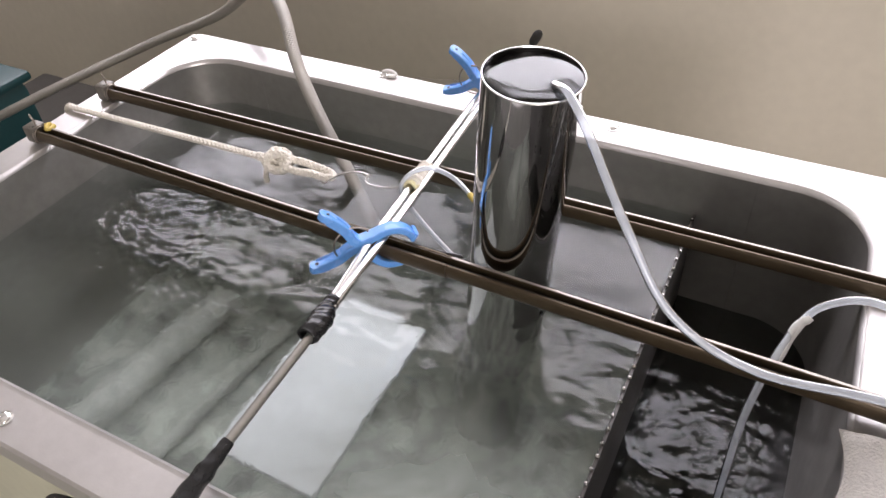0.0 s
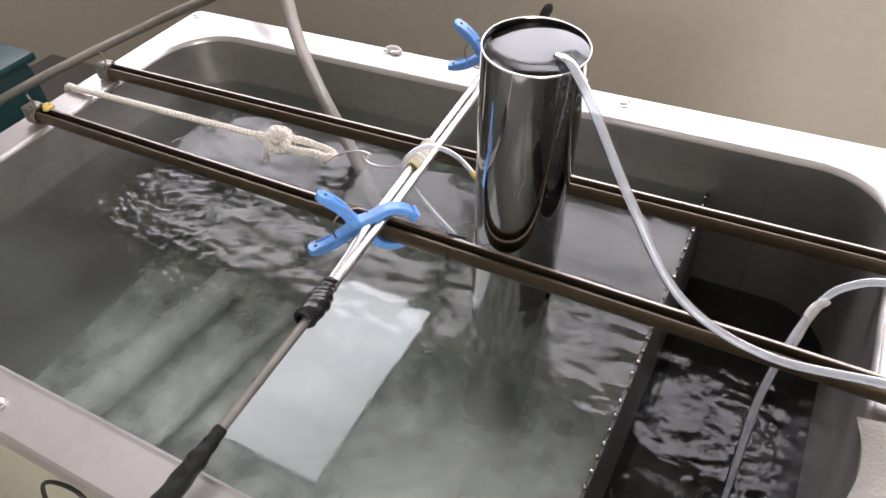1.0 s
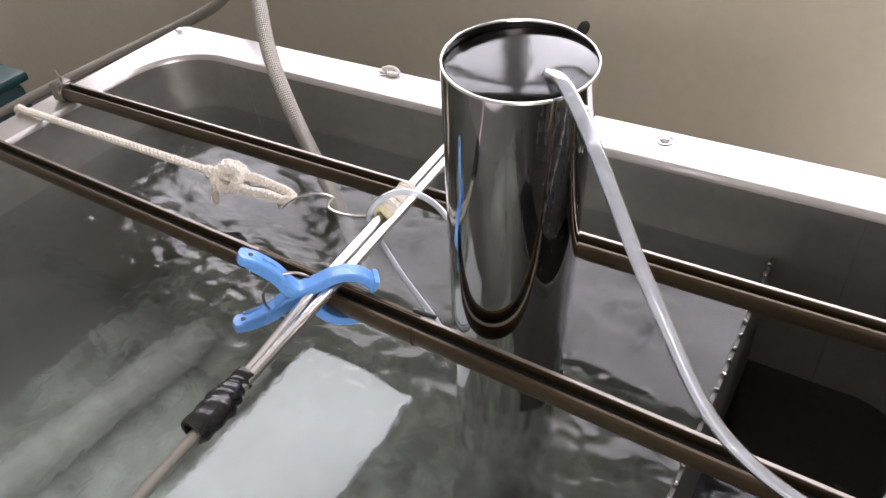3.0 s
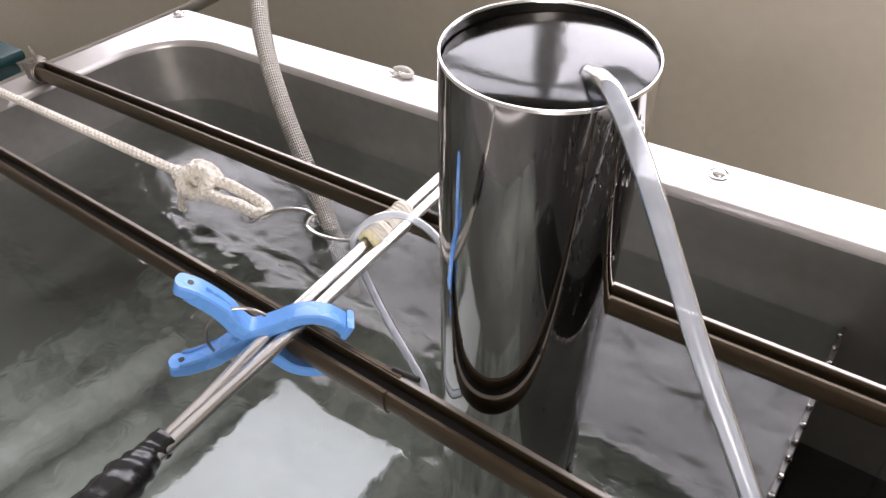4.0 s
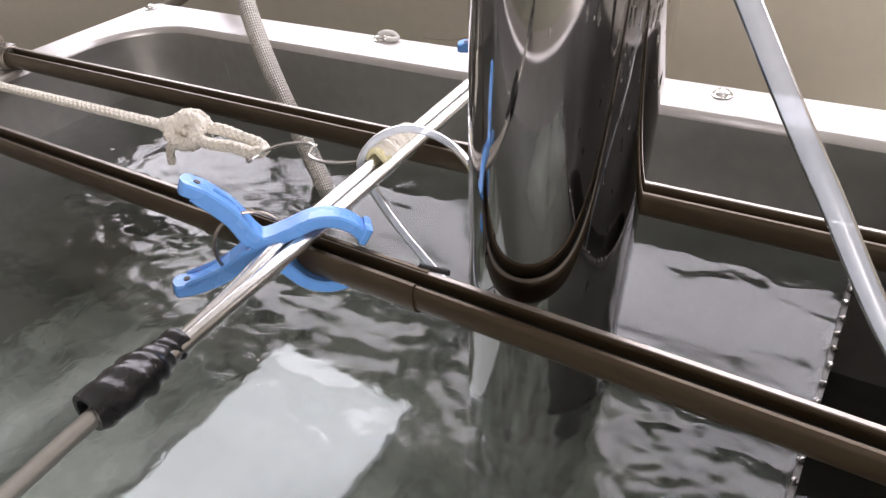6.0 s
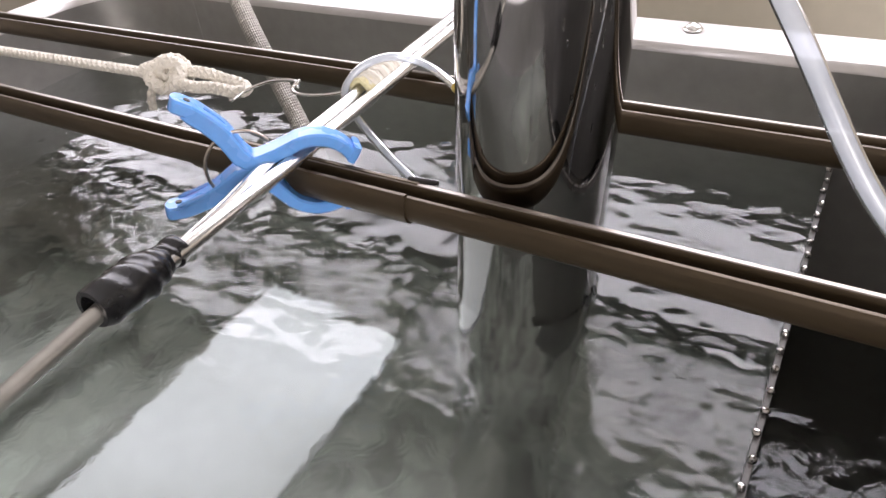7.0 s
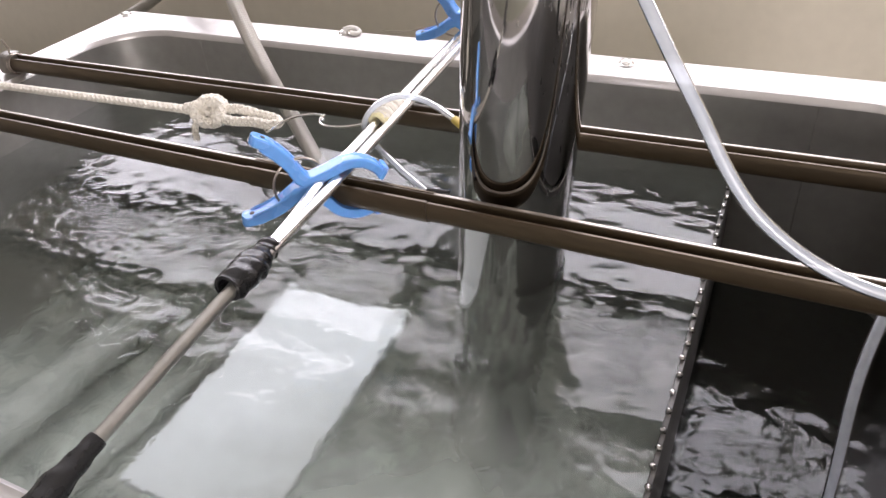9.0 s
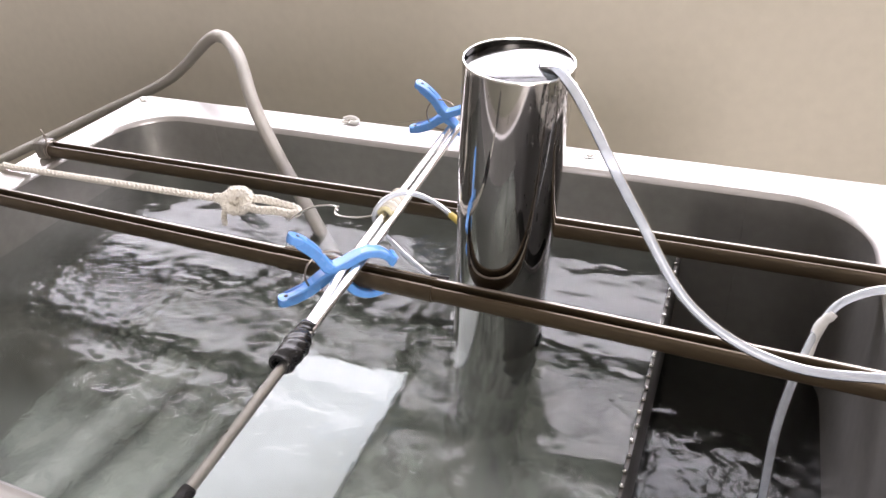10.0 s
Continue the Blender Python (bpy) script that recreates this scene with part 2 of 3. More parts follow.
def smooth_line(points, n=10):
    """A Catmull-Rom line through the points."""
    c = [Vector(p) for p in points]
    c = [2 * c[0] - c[1]] + c + [2 * c[-1] - c[-2]]
    out = []
    for i in range(len(c) - 3):
        p0, p1, p2, p3 = c[i:i + 4]
        for k in range(n):
            s = k / n
            out.append(0.5 * (2 * p1 + (p2 - p0) * s + (2 * p0 - 5 * p1 + 4 * p2 - p3) * s * s + (3 * p1 - p0 - 3 * p2 + p3) * s ** 3))
    out.append(c[-2])
    return out


def frames_along(line):
    """Tangent, side and up at each point of a line, without twist."""
    out, side = [], None
    for i, p in enumerate(line):
        t = (line[min(i + 1, len(line) - 1)] - line[max(i - 1, 0)]).normalized()
        if side is None:
            side = t.cross(Vector((0, 0, 1)))
            if side.length < 0.1:
                side = t.cross(Vector((1, 0, 0)))
        side = (side - t * side.dot(t)).normalized()
        out.append((t, side, side.cross(t)))
    return out


def sweep(bm, line, radius, sides=12, caps=True, section=None):
    """A tube along a line; radius is a number or a function of 0..1; section gives another outline as (side, up) pairs."""
    uv = bm.loops.layers.uv.get("sweep") or bm.loops.layers.uv.new("sweep")
    rings, run, runs = [], 0.0, []
    fr = frames_along(line)
    for i, p in enumerate(line):
        if i:
            run += (p - line[i - 1]).length
        runs.append(run)
        r = radius(i / (len(line) - 1)) if callable(radius) else radius
        t, s, u = fr[i]
        if section:
            ring = [bm.verts.new(p + s * a * r + u * b * r) for a, b in section]
        else:
            ring = [bm.verts.new(p + (s * math.cos(2 * math.pi * k / sides) + u * math.sin(2 * math.pi * k / sides)) * r) for k in range(sides)]
        rings.append(ring)
    m = len(rings[0])
    for i in range(len(rings) - 1):
        for k in range(m):
            f = bm.faces.new((rings[i][k], rings[i][(k + 1) % m], rings[i + 1][(k + 1) % m], rings[i + 1][k]))
            for loop, (a, b) in zip(f.loops, ((k, i), (k + 1, i), (k + 1, i + 1), (k, i + 1))):
                loop[uv].uv = (a / m, runs[b])
    if caps:
        bm.faces.new(rings[0][::-1])
        bm.faces.new(rings[-1])
    return bm


def tube(points, radius, n=10, sides=12, caps=True, section=None):
    return sweep(bmesh.new(), smooth_line(points, n), radius, sides, caps, section)


def straight(a, b, radius, steps=1, sides=16, section=None):
    a, b = Vector(a), Vector(b)
    return sweep(bmesh.new(), [a.lerp(b, i / steps) for i in range(steps + 1)], radius, sides, True, section)


def box(bm, centre, size, bevel=0.0, turn=None):
    r = bmesh.ops.create_cube(bm, size=1.0)
    m = Matrix.Translation(centre) @ (turn or Matrix.Identity(4)) @ Matrix.Diagonal((*size, 1))
    bmesh.ops.transform(bm, matrix=m, verts=r["verts"])
    if bevel:
        edges = list({e for v in r["verts"] for e in v.link_edges})
        bmesh.ops.bevel(bm, geom=edges, offset=bevel, segments=2, affect="EDGES", profile=0.5)
    return bm


def block(centre, size, bevel=0.0, turn=None):
    return box(bmesh.new(), centre, size, bevel, turn)


def round_rect(x0, x1, y0, y1, r, z, n=12):
    """A closed outline with round corners, always the same number of points."""
    out = []
    for cx, cy, a in ((x1 - r, y1 - r, 0), (x0 + r, y1 - r, 90), (x0 + r, y0 + r, 180), (x1 - r, y0 + r, 270)):
        for k in range(n + 1):
            w = radians(a + 90 * k / n)
            out.append(Vector((cx + r * math.cos(w), cy + r * math.sin(w), z)))
    return out


def loft(bm, loops, close=True, cap_last=False, cap_first=False):
    rows = [[bm.verts.new(p) for p in loop] for loop in loops]
    m = len(rows[0])
    for a, b in zip(rows, rows[1:]):
        for k in range(m if close else m - 1):
            bm.faces.new((a[k], a[(k + 1) % m], b[(k + 1) % m], b[k]))
    if cap_last:
        bm.faces.new(rows[-1])
    if cap_first:
        bm.faces.new(rows[0][::-1])
    return bm


def lathe(bm, base, axis, profile, sides=64):
    """Turns (radius, height) pairs about an axis through base."""
    axis = Vector(axis).normalized()
    q = axis.to_track_quat("Z", "Y").to_matrix()
    loops = []
    for r, h in profile:
        loops.append([Vector(base) + q @ Vector((r * math.cos(2 * math.pi * k / sides), r * math.sin(2 * math.pi * k / sides), h)) for k in range(sides)])
    return loft(bm, loops)


# ---- the room ----
X0, X1, Y0, CEIL, FLOOR = -3.0, 2.5, -4.3, 1.75, -0.86
solo("floor", block(((X0 + X1) / 2, -1.8, FLOOR - 0.05), (X1 - X0 + 0.2, 5.2, 0.1)), FLOORING, "grey-green smooth resin floor", "floor", kind="structure")
solo("ceiling", block(((X0 + X1) / 2, -1.8, CEIL + 0.05), (X1 - X0 + 0.2, 5.2, 0.1)), WHITE_WALL, "white painted ceiling", "ceiling", kind="structure")
solo("wall_west", block((X0 - 0.05, -1.8, 0.445), (0.1, 5.2, 2.61)), WHITE_WALL, "white painted side wall", "wall", kind="structure")
solo("wall_south", block(((X0 + X1) / 2, Y0 - 0.05, 0.445), (X1 - X0 + 0.2, 0.1, 2.61)), WHITE_WALL, "white painted rear wall", "wall", kind="structure")


def wall_with_window(name, y, thick, win, mat, label):
    x0, x1, z0, z1 = win
    bm = bmesh.new()
    box(bm, ((X0 + X1) / 2, y, (FLOOR + z0) / 2), (X1 - X0, thick, z0 - FLOOR))
    box(bm, ((X0 + X1) / 2, y, (CEIL + z1) / 2), (X1 - X0, thick, CEIL - z1))
    box(bm, ((X0 + x0) / 2, y, (z0 + z1) / 2), (x0 - X0, thick, z1 - z0))
    box(bm, ((X1 + x1) / 2, y, (z0 + z1) / 2), (X1 - x1, thick, z1 - z0))
    return solo(name, bm, mat, label, "wall", kind="structure", smooth=False)


wall_with_window("wall_north", WALL_Y + 0.06, 0.12, WIN, WALL, "greige painted wall under a wide window")
EAST = (-3.96, -2.44, -0.06, 1.16)         # y0, y1, z0, z1 of the added, unseen side window
bm = bmesh.new()
ex = X1 + 0.05
box(bm, (ex, -1.8, (FLOOR + EAST[2]) / 2), (0.1, 5.2, EAST[2] - FLOOR))
box(bm, (ex, -1.8, (CEIL + EAST[3]) / 2), (0.1, 5.2, CEIL - EAST[3]))
box(bm, (ex, (-4.4 + EAST[0]) / 2, (EAST[2] + EAST[3]) / 2), (0.1, EAST[0] + 4.4, EAST[3] - EAST[2]))
box(bm, (ex, (0.8 + EAST[1]) / 2, (EAST[2] + EAST[3]) / 2), (0.1, 0.8 - EAST[1], EAST[3] - EAST[2]))
solo("wall_east", bm, WHITE_WALL, "white painted side wall with an opening for the added window", "wall", kind="structure", smooth=False)


def window(name, y, win, bars, facing):
    x0, x1, z0, z1 = win
    w = thing(name, ((x0 + x1) / 2, y, z0), "painted window frame with pale daylight behind", "window", kind="structure")
    for z in (z0 + 0.02, z1 - 0.02):
        part("window_frame", block(((x0 + x1) / 2, y, z), (x1 - x0, 0.05, 0.04), 0.004), FRAME_PAINT, w)
    for x in [x0 + 0.02, x1 - 0.02] + bars:
        part("window_frame", block((x, y, (z0 + z1) / 2), (0.055 if x in bars else 0.045, 0.045, z1 - z0 - 0.08), 0.004), FRAME_PAINT, w)
    part("window_frame", block(((x0 + x1) / 2, y + 0.001, TRANSOM), (x1 - x0 - 0.09, 0.04, 0.07), 0.004), FRAME_PAINT, w)
    part("window_sill", block(((x0 + x1) / 2, y - facing * 0.03, z0 - 0.012), (x1 - x0 + 0.04, 0.12, 0.024), 0.004), FRAME_PAINT, w)
    return w


window("window_1", WALL_Y + 0.06, WIN, [-0.17, 0.75], 1)
w = thing("fill_window", (ex, -3.2, EAST[2]), "unseen side window frame added round the fill light", "window", kind="structure")
for z in (EAST[2] + 0.02, EAST[3] - 0.02):
    part("window_frame", block((ex, -3.2, z), (0.05, 1.52, 0.04), 0.004), FRAME_PAINT, w)
for y in (EAST[0] + 0.02, -3.2, EAST[1] - 0.02):
    part("window_frame", block((ex, y, 0.55), (0.045, 0.045, 1.14), 0.004), FRAME_PAINT, w)

# ---- the tank ----
IN = (-0.345, 0.709, -0.670, -0.042)
OUT = (-0.402, 0.768, -0.724, 0.022)
WATER_Z, SUMP_Z, BOTTOM, WEIR_X = -0.079, -0.225, -0.50, 0.513
tank = thing("steel_tank", (0.19, -0.36, FLOOR), "deep stainless steel water tank with a wide bolted rim", "water tank")
ix0, ix1, iy0, iy1 = IN
ox0, ox1, oy0, oy1 = OUT
rim = bmesh.new()
loops = [round_rect(ox0 + 0.004, ox1 - 0.004, oy0 + 0.004, oy1 - 0.004, 0.012, -0.034),
         round_rect(ox0, ox1, oy0, oy1, 0.016, -0.03), round_rect(ox0, ox1, oy0, oy1, 0.016, -0.003),
         round_rect(ox0 + 0.003, ox1 - 0.003, oy0 + 0.003, oy1 - 0.003, 0.014, 0.0),
         round_rect(ox0 + 0.0042, ox1 - 0.0042, oy0 + 0.0042, oy1 - 0.0042, 0.013, 0.0),
         round_rect(ix0 - 0.0075, ix1 + 0.0075, iy0 - 0.0075, iy1 + 0.0075, 0.0975, 0.0),
         round_rect(ix0 - 0.006, ix1 + 0.006, iy0 - 0.006, iy1 + 0.006, 0.096, 0.0),
         round_rect(ix0 - 0.003, ix1 + 0.003, iy0 - 0.003, iy1 + 0.003, 0.093, 0.0012),
         round_rect(ix0, ix1, iy0, iy1, 0.09, -0.0012), round_rect(ix0 + 0.001, ix1 - 0.001, iy0 + 0.001, iy1 - 0.001, 0.089, -0.006)]
part("rim", loft(rim, loops), RIM_STEEL, tank, "satin steel flange with a folded edge")
basin = bmesh.new()


def basin_loop(z):
    d = 0.001 + 0.03 * (-z)
    return round_rect(ix0 + d, ix1 - d, iy0 + d, iy1 - d, 0.089 - d * 0.3, z)


loft(basin, [basin_loop(z) for z in (-0.006, -0.03, -0.08, -0.15, -0.22, -0.29, -0.38, -0.48)])
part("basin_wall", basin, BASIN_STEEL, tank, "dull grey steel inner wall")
bottom = bmesh.new()
loft(bottom, [basin_loop(-0.48), round_rect(ix0 + 0.03, ix1 - 0.03, iy0 + 0.03, iy1 - 0.03, 0.07, BOTTOM)], cap_last=True)
part("basin_floor", bottom, FLOOR_STEEL, tank)
for x in (-0.206, 0.579):
    part("weld_seam", straight((x, iy1 - 0.0005, -0.008), (x + 0.004, iy1 - 0.0095, -0.30), 0.0012, 6, 8), BASIN_STEEL, tank)
cab = bmesh.new()
box(cab, (0.183, oy0 + 0.03, -0.447), (1.15, 0.012, 0.82), 0.002)
box(cab, (0.183, oy1 - 0.03, -0.447), (1.15, 0.012, 0.82), 0.002)
box(cab, (ox0 + 0.025, -0.36, -0.447), (0.012, 0.68, 0.82), 0.002)
box(cab, (ox1 - 0.025, -0.36, -0.447), (0.012, 0.68, 0.82), 0.002)
part("cabinet", cab, CABINET, tank, "cream painted lower casing")


def bolt(x, y, size=0.0065):
    b = bmesh.new()
    lathe(b, (x, y, 0.0005), (0, 0, 1), [(size * 1.35, 0), (size * 1.35, 0.001), (size, 0.0014), (size * 0.96, 0.0034), (size * 0.7, 0.0048), (size * 0.3, 0.0052), (0.0005, 0.0045)], 20)
    return part("bolt", b, MIRROR_EDGE, tank, "round-headed steel bolt")


for x, y in ((-0.384, 0.0), (0.0, 0.011), (0.378, 0.0), (0.737, -0.060), (0.007, -0.703), (0.38, -0.703), (0.74, -0.53)):
    bolt(x, y)
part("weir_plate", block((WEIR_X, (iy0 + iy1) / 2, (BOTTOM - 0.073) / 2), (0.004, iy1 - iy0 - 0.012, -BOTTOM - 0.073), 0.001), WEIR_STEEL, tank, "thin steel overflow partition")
rng = random.Random(4)
y = -0.062
while y > -0.65:
    b = bmesh.new()
    lathe(b, (WEIR_X + rng.uniform(-0.001, 0.001), y, -0.0715), (rng.uniform(-0.4, 0.4), rng.uniform(-0.5, 0.5), 1), [(0.0004, -0.003), (0.0019, -0.0022), (0.0025, 0.0), (0.0019, 0.002), (0.0005, 0.0027)], 10)
    part("weir_lug", b, MIRROR, tank)
    y -= rng.uniform(0.0155, 0.019)

# ---- water ----
def ripples(x, y):
    v = Vector((x, y, 0))
    k = max(0.0, min(1.0, (y + 0.54) / 0.16))
    rough = 0.30 + 0.70 * k * k * (3 - 2 * k)
    calm = (0.6 + 0.4 * noise.noise(v * 5 + Vector((1, 9, 0)))) * rough
    patch = math.exp(-((x + 0.13) / 0.09) ** 2 - ((y + 0.40) / 0.065) ** 2) + 0.55 * math.exp(-((x - 0.46) / 0.07) ** 2 - ((y + 0.27) / 0.12) ** 2)
    fine = (calm + 0.3) * (1.0 + 5.2 * patch * (0.7 + 0.6 * noise.noise(v * 14)))
    far = math.hypot(x - 0.02, y + 0.30)
    rings = math.sin(far * 2 * math.pi / 0.0115) * math.exp(-((x + 0.02) / 0.07) ** 2 - ((y + 0.43) / 0.04) ** 2) * (0.5 + noise.noise(v * 9))
    far = math.hypot(x - 0.345, y + 0.29)
    rings += 0.8 * math.sin(far * 2 * math.pi / 0.019) * math.exp(-((far - 0.085) / 0.04) ** 2) * (0.5 + noise.noise(v * 7))
    return (noise.noise(v * 8) * 0.0008 + rough * noise.noise(Vector((x * 20, y * 29, 3))) * 0.0008 + rings * 0.00026
            + calm * noise.noise(Vector((x * 42, y * 64, 5))) * 0.0010 + fine * noise.noise(Vector((x * 95, y * 130, 8))) * 0.00018)


def water_sheet(name, x0, x1, z, step, height, mat, label):
    xs = [x0 + (x1 - x0) * i / round((x1 - x0) / step) for i in range(round((x1 - x0) / step) + 1)]
    d = 0.001 + 0.03 * (-z) - 0.002
    a, b = iy0 + d, iy1 - d
    rows = []
    bm = bmesh.new()
    ny = round((b - a) / step)
    for x in xs:
        cut = 0.0
        for edge in (ix0 + d + 0.086 - x, x - (ix1 - d - 0.086)):
            if edge > 0:
                cut = 0.086 - math.sqrt(max(0.0, 0.086 ** 2 - edge ** 2))
        lo, hi = a + cut, b - cut
        rows.append([bm.verts.new((x, lo + (hi - lo) * j / ny, z + height(x, lo + (hi - lo) * j / ny))) for j in range(ny + 1)])
    for p, q in zip(rows, rows[1:]):
        for j in range(ny):
            bm.faces.new((p[j], q[j], q[j + 1], p[j + 1]))
    ob = solo(name, bm, mat, label, "water", kind="structure")
    ob.visible_shadow = False
    return ob


water_sheet("water", ix0 + 0.0015, WEIR_X - 0.002, WATER_Z, 0.0024, ripples, WATER, "rippled greenish water filling the tank")
water_sheet("water", WEIR_X + 0.002, ix1 - 0.0045, SUMP_Z, 0.004, lambda x, y: ripples(x, y) * 1.1, SHADED_SUMP_WATER, "lower calm water behind the overflow edge")

# ---- things in and on the tank ----
board = solo("white_board", block((0.148, -0.425, -0.262), (0.150, 0.276, 0.012), 0.003), BOARD, "white plastic board lying under the water", "board")
for x, w in ((-0.150, 0.030), (-0.03, 0.012)):
    solo("submerged_pipe", straight((x - 0.074, -0.596, w - 0.4995), (x - 0.029, -0.266, w - 0.4995), w, 1, 20), PIPE, "pale pipe lying on the tank floor under water", "pipe", "pipes under water")

# polished vessel, standing a little out of plumb
AX = Vector((0.0913, -0.0358, 1.0)).normalized()
BASE = Vector((0.3529, -0.2958, 0.0))
R = 0.0477
TOP = 0.2365
vessel = thing("steel_vessel", (0.317, -0.282, BOTTOM), "mirror-polished tall steel cylinder brimful of water", "vessel")
b = bmesh.new()
lathe(b, BASE, AX, [(R * 0.2, -0.498), (R - 0.004, -0.498), (R, -0.492), (R, -0.1), (R, 0.0), (R, 0.1), (R, TOP - 0.0015)], 96)
part("wall", b, MIRROR, vessel)
b = bmesh.new()
lathe(b, BASE, AX, [(R, TOP - 0.0015), (R - 0.0004, TOP), (R - 0.0011, TOP), (R - 0.0014, TOP - 0.0012)], 96)
part("lip", b, MIRROR_EDGE, vessel, "bright cut edge")
b = bmesh.new()
lathe(b, BASE, AX, [(R - 0.0014, TOP - 0.0012), (R - 0.0018, TOP - 0.35), (0.001, TOP - 0.35)], 96)
part("inner_wall", b, INNER_SHADE, vessel, "inner steel wall with its shade put into the colour")
top = BASE + AX * TOP
bm = bmesh.new()
level = top.z - 0.0022
qa = AX.to_track_quat("Z", "Y").to_matrix()
rings = []
low = Vector((AX.x, AX.y, 0)).normalized()
for f in (0.15, 0.4, 0.55, 0.65, 0.74, 0.82, 0.88, 0.93, 0.97, 1.0):
    row = []
    for k in range(72):
        w = 2 * math.pi * k / 72
        e = BASE + AX * (TOP - 0.0008) + qa @ Vector((math.cos(w), math.sin(w), 0)) * (R - 0.0019)
        c = top + (e - top) * f
        towards = max(0.0, (e - top).normalized().dot(low) * 0.6 + 0.4)
        brim = level - 0.0030 * towards * max(0.0, (f - 0.6) / 0.4) ** 2
        row.append(Vector((c.x, c.y, min(brim, e.z + 0.0010 * math.sqrt(max(0.0, 1 - f)) * 4))))
    rings.append(row)
loft(bm, rings, cap_first=True)
bmesh.ops.recalc_face_normals(bm, faces=bm.faces[:])
lid_water = solo("water", bm, STILL_WATER, "still water brimming in the steel cylinder", "water", kind="structure")
lid_water.visible_shadow = False
# water beads that run down from the overflow
rng = random.Random(9)
b = bmesh.new()
for i in range(230):
    w = radians(rng.gauss(-30, 13))
    h = TOP - abs(rng.gauss(0, 0.028 if i < 130 else 0.09)) - 0.010
    p = BASE + AX * h + Vector((math.cos(w), math.sin(w), 0)) * (R - 0.0001)
    k = rng.uniform(0.0003, 0.0008)
    r = bmesh.ops.create_icosphere(b, subdivisions=1, radius=k)
    bmesh.ops.transform(b, matrix=Matrix.Translation(p) @ Matrix.Diagonal((1, 1, rng.uniform(2.0, 11.0), 1)), verts=r["verts"])
for i in range(26):
    w = radians(rng.gauss(0, 16))
    p = Vector((BASE.x, BASE.y, 0)) + AX * (WATER_Z + abs(rng.gauss(0, 0.004))) + Vector((math.cos(w), math.sin(w), 0)) * (R + rng.uniform(0.0, 0.002))
    r = bmesh.ops.create_icosphere(b, subdivisions=1, radius=rng.uniform(0.0007, 0.0018))
    bmesh.ops.transform(b, matrix=Matrix.Translation(p) @ Matrix.Diagonal((1, 1, rng.uniform(1.0, 3.5), 1)), verts=r["verts"])
beads = part("overflow_film", b, RUNNING_WATER, vessel, "clear runs of overflowing water")
tagged(beads, kind="stuff")

# the two cross rails
CHANNEL = [(-0.30, -1), (0.30, -1), (0.58, -0.92), (0.80, -0.74), (0.94, -0.46), (1, -0.12), (0.99, 0.25), (0.95, 0.62), (0.88, 0.88), (0.78, 1), (0.56, 1), (0.50, 0.93), (0.50, -0.2)]
CHANNEL += [(-a, b) for a, b in CHANNEL[:1:-1]]


def rail(a, b, joint, tie):
    a, b = Vector(a), Vector(b)
    d = (b - a).normalized()
    r = thing("cross_rail", a, "slotted bronze-coloured metal rail laid across the tank rim", "rail", "rails across the tank")
    part("channel", straight(a, b, 0.0096, 24, section=CHANNEL), BRONZE, r)
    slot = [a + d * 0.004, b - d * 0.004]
    # near-black strip laid in the groove in place of its shade
    part("slot_shade_strip", straight(slot[0] + Vector((0, 0, -0.0005)), slot[1] + Vector((0, 0, -0.0005)), 0.0046, 1, section=[(-1, -0.3), (1, -0.3), (1, 0.3), (-1, 0.3)]), SLOT_SHADE, r, "black strip standing in for shade in the top slot")
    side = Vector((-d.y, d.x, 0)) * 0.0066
    # paler strip: the glint of window light along the edge, as colour
    part("lip", straight(a + side + Vector((0, 0, 0.0099)), b + side + Vector((0, 0, 0.0099)), 0.0011, 1, section=[(-1.4, -0.3), (1.4, -0.3), (1.2, 0.3), (-1.2, 0.3)]), LIP_GLINT, r, "upper edge with the window's glint put into its colour")
    if joint:
        j0, j1 = a + d * joint[0], a + d * joint[1]
        part("sleeve", straight(j0, j1, 0.0109, 1, section=CHANNEL), BRONZE, r, "overlapping outer sleeve")
    cap = bmesh.new()
    box(cap, a - d * 0.006 + Vector((0, 0, 0.001)), (0.022, 0.0235, 0.025), 0.003)
    part("end_cap", cap, material("clear_grey_cap", (0.15, 0.135, 0.115), 0.3, 0.3, 0.3, 90, 300, Transmission_Weight=0.2) if tie == 0 else bpy.data.materials["clear_grey_cap"], r, "cloudy grey end fitting")
    for k in (0.0035, 0.008):
        loop = [a + d * k + Vector((0, 0.0128 * math.cos(w), 0.0128 * math.sin(w))) for w in [2 * math.pi * i / 24 for i in range(25)]]
        part("binding_wire", sweep(bmesh.new(), loop, 0.0008, 6), WIRE, r, "twisted binding wire")
    hook = [a + Vector(v) for v in ((0.0, 0, 0.012), (-0.002, 0.001, 0.02), (-0.005, 0.002, 0.026), (-0.003, 0.0, 0.030), (0.001, -0.002, 0.026), (0.003, 0, 0.02))]
    part("wire_twist", tube(hook, 0.0011, 8, 8), WIRE, r, "twisted wire ends")
    return r


rail((-0.362, -0.3480, 0.0150), (0.772, -0.3665, 0.0160), (0.49, 0.668), 0)
rail((-0.362, -0.2155, 0.0125), (0.772, -0.2000, 0.0105), None, 1)
solo("yellow_tie", tube([(-0.350, -0.334, 0.025), (-0.345, -0.341, 0.029), (-0.339, -0.348, 0.027), (-0.342, -0.334, 0.024), (-0.351, -0.342, 0.028)], 0.003, 8, 8), YELLOW, "yellow twist tie on the rail end", "tie")

# doubled pole, bound with black tape
def pole_at(y, side=0.0):
    return Vector((0.1943 - 0.0782 * y + side, y, 0.0310 - 0.0111 * y))


pole = thing("doubled_pole", pole_at(0.0), "two bright aluminium rods laid side by side across the rails", "pole")
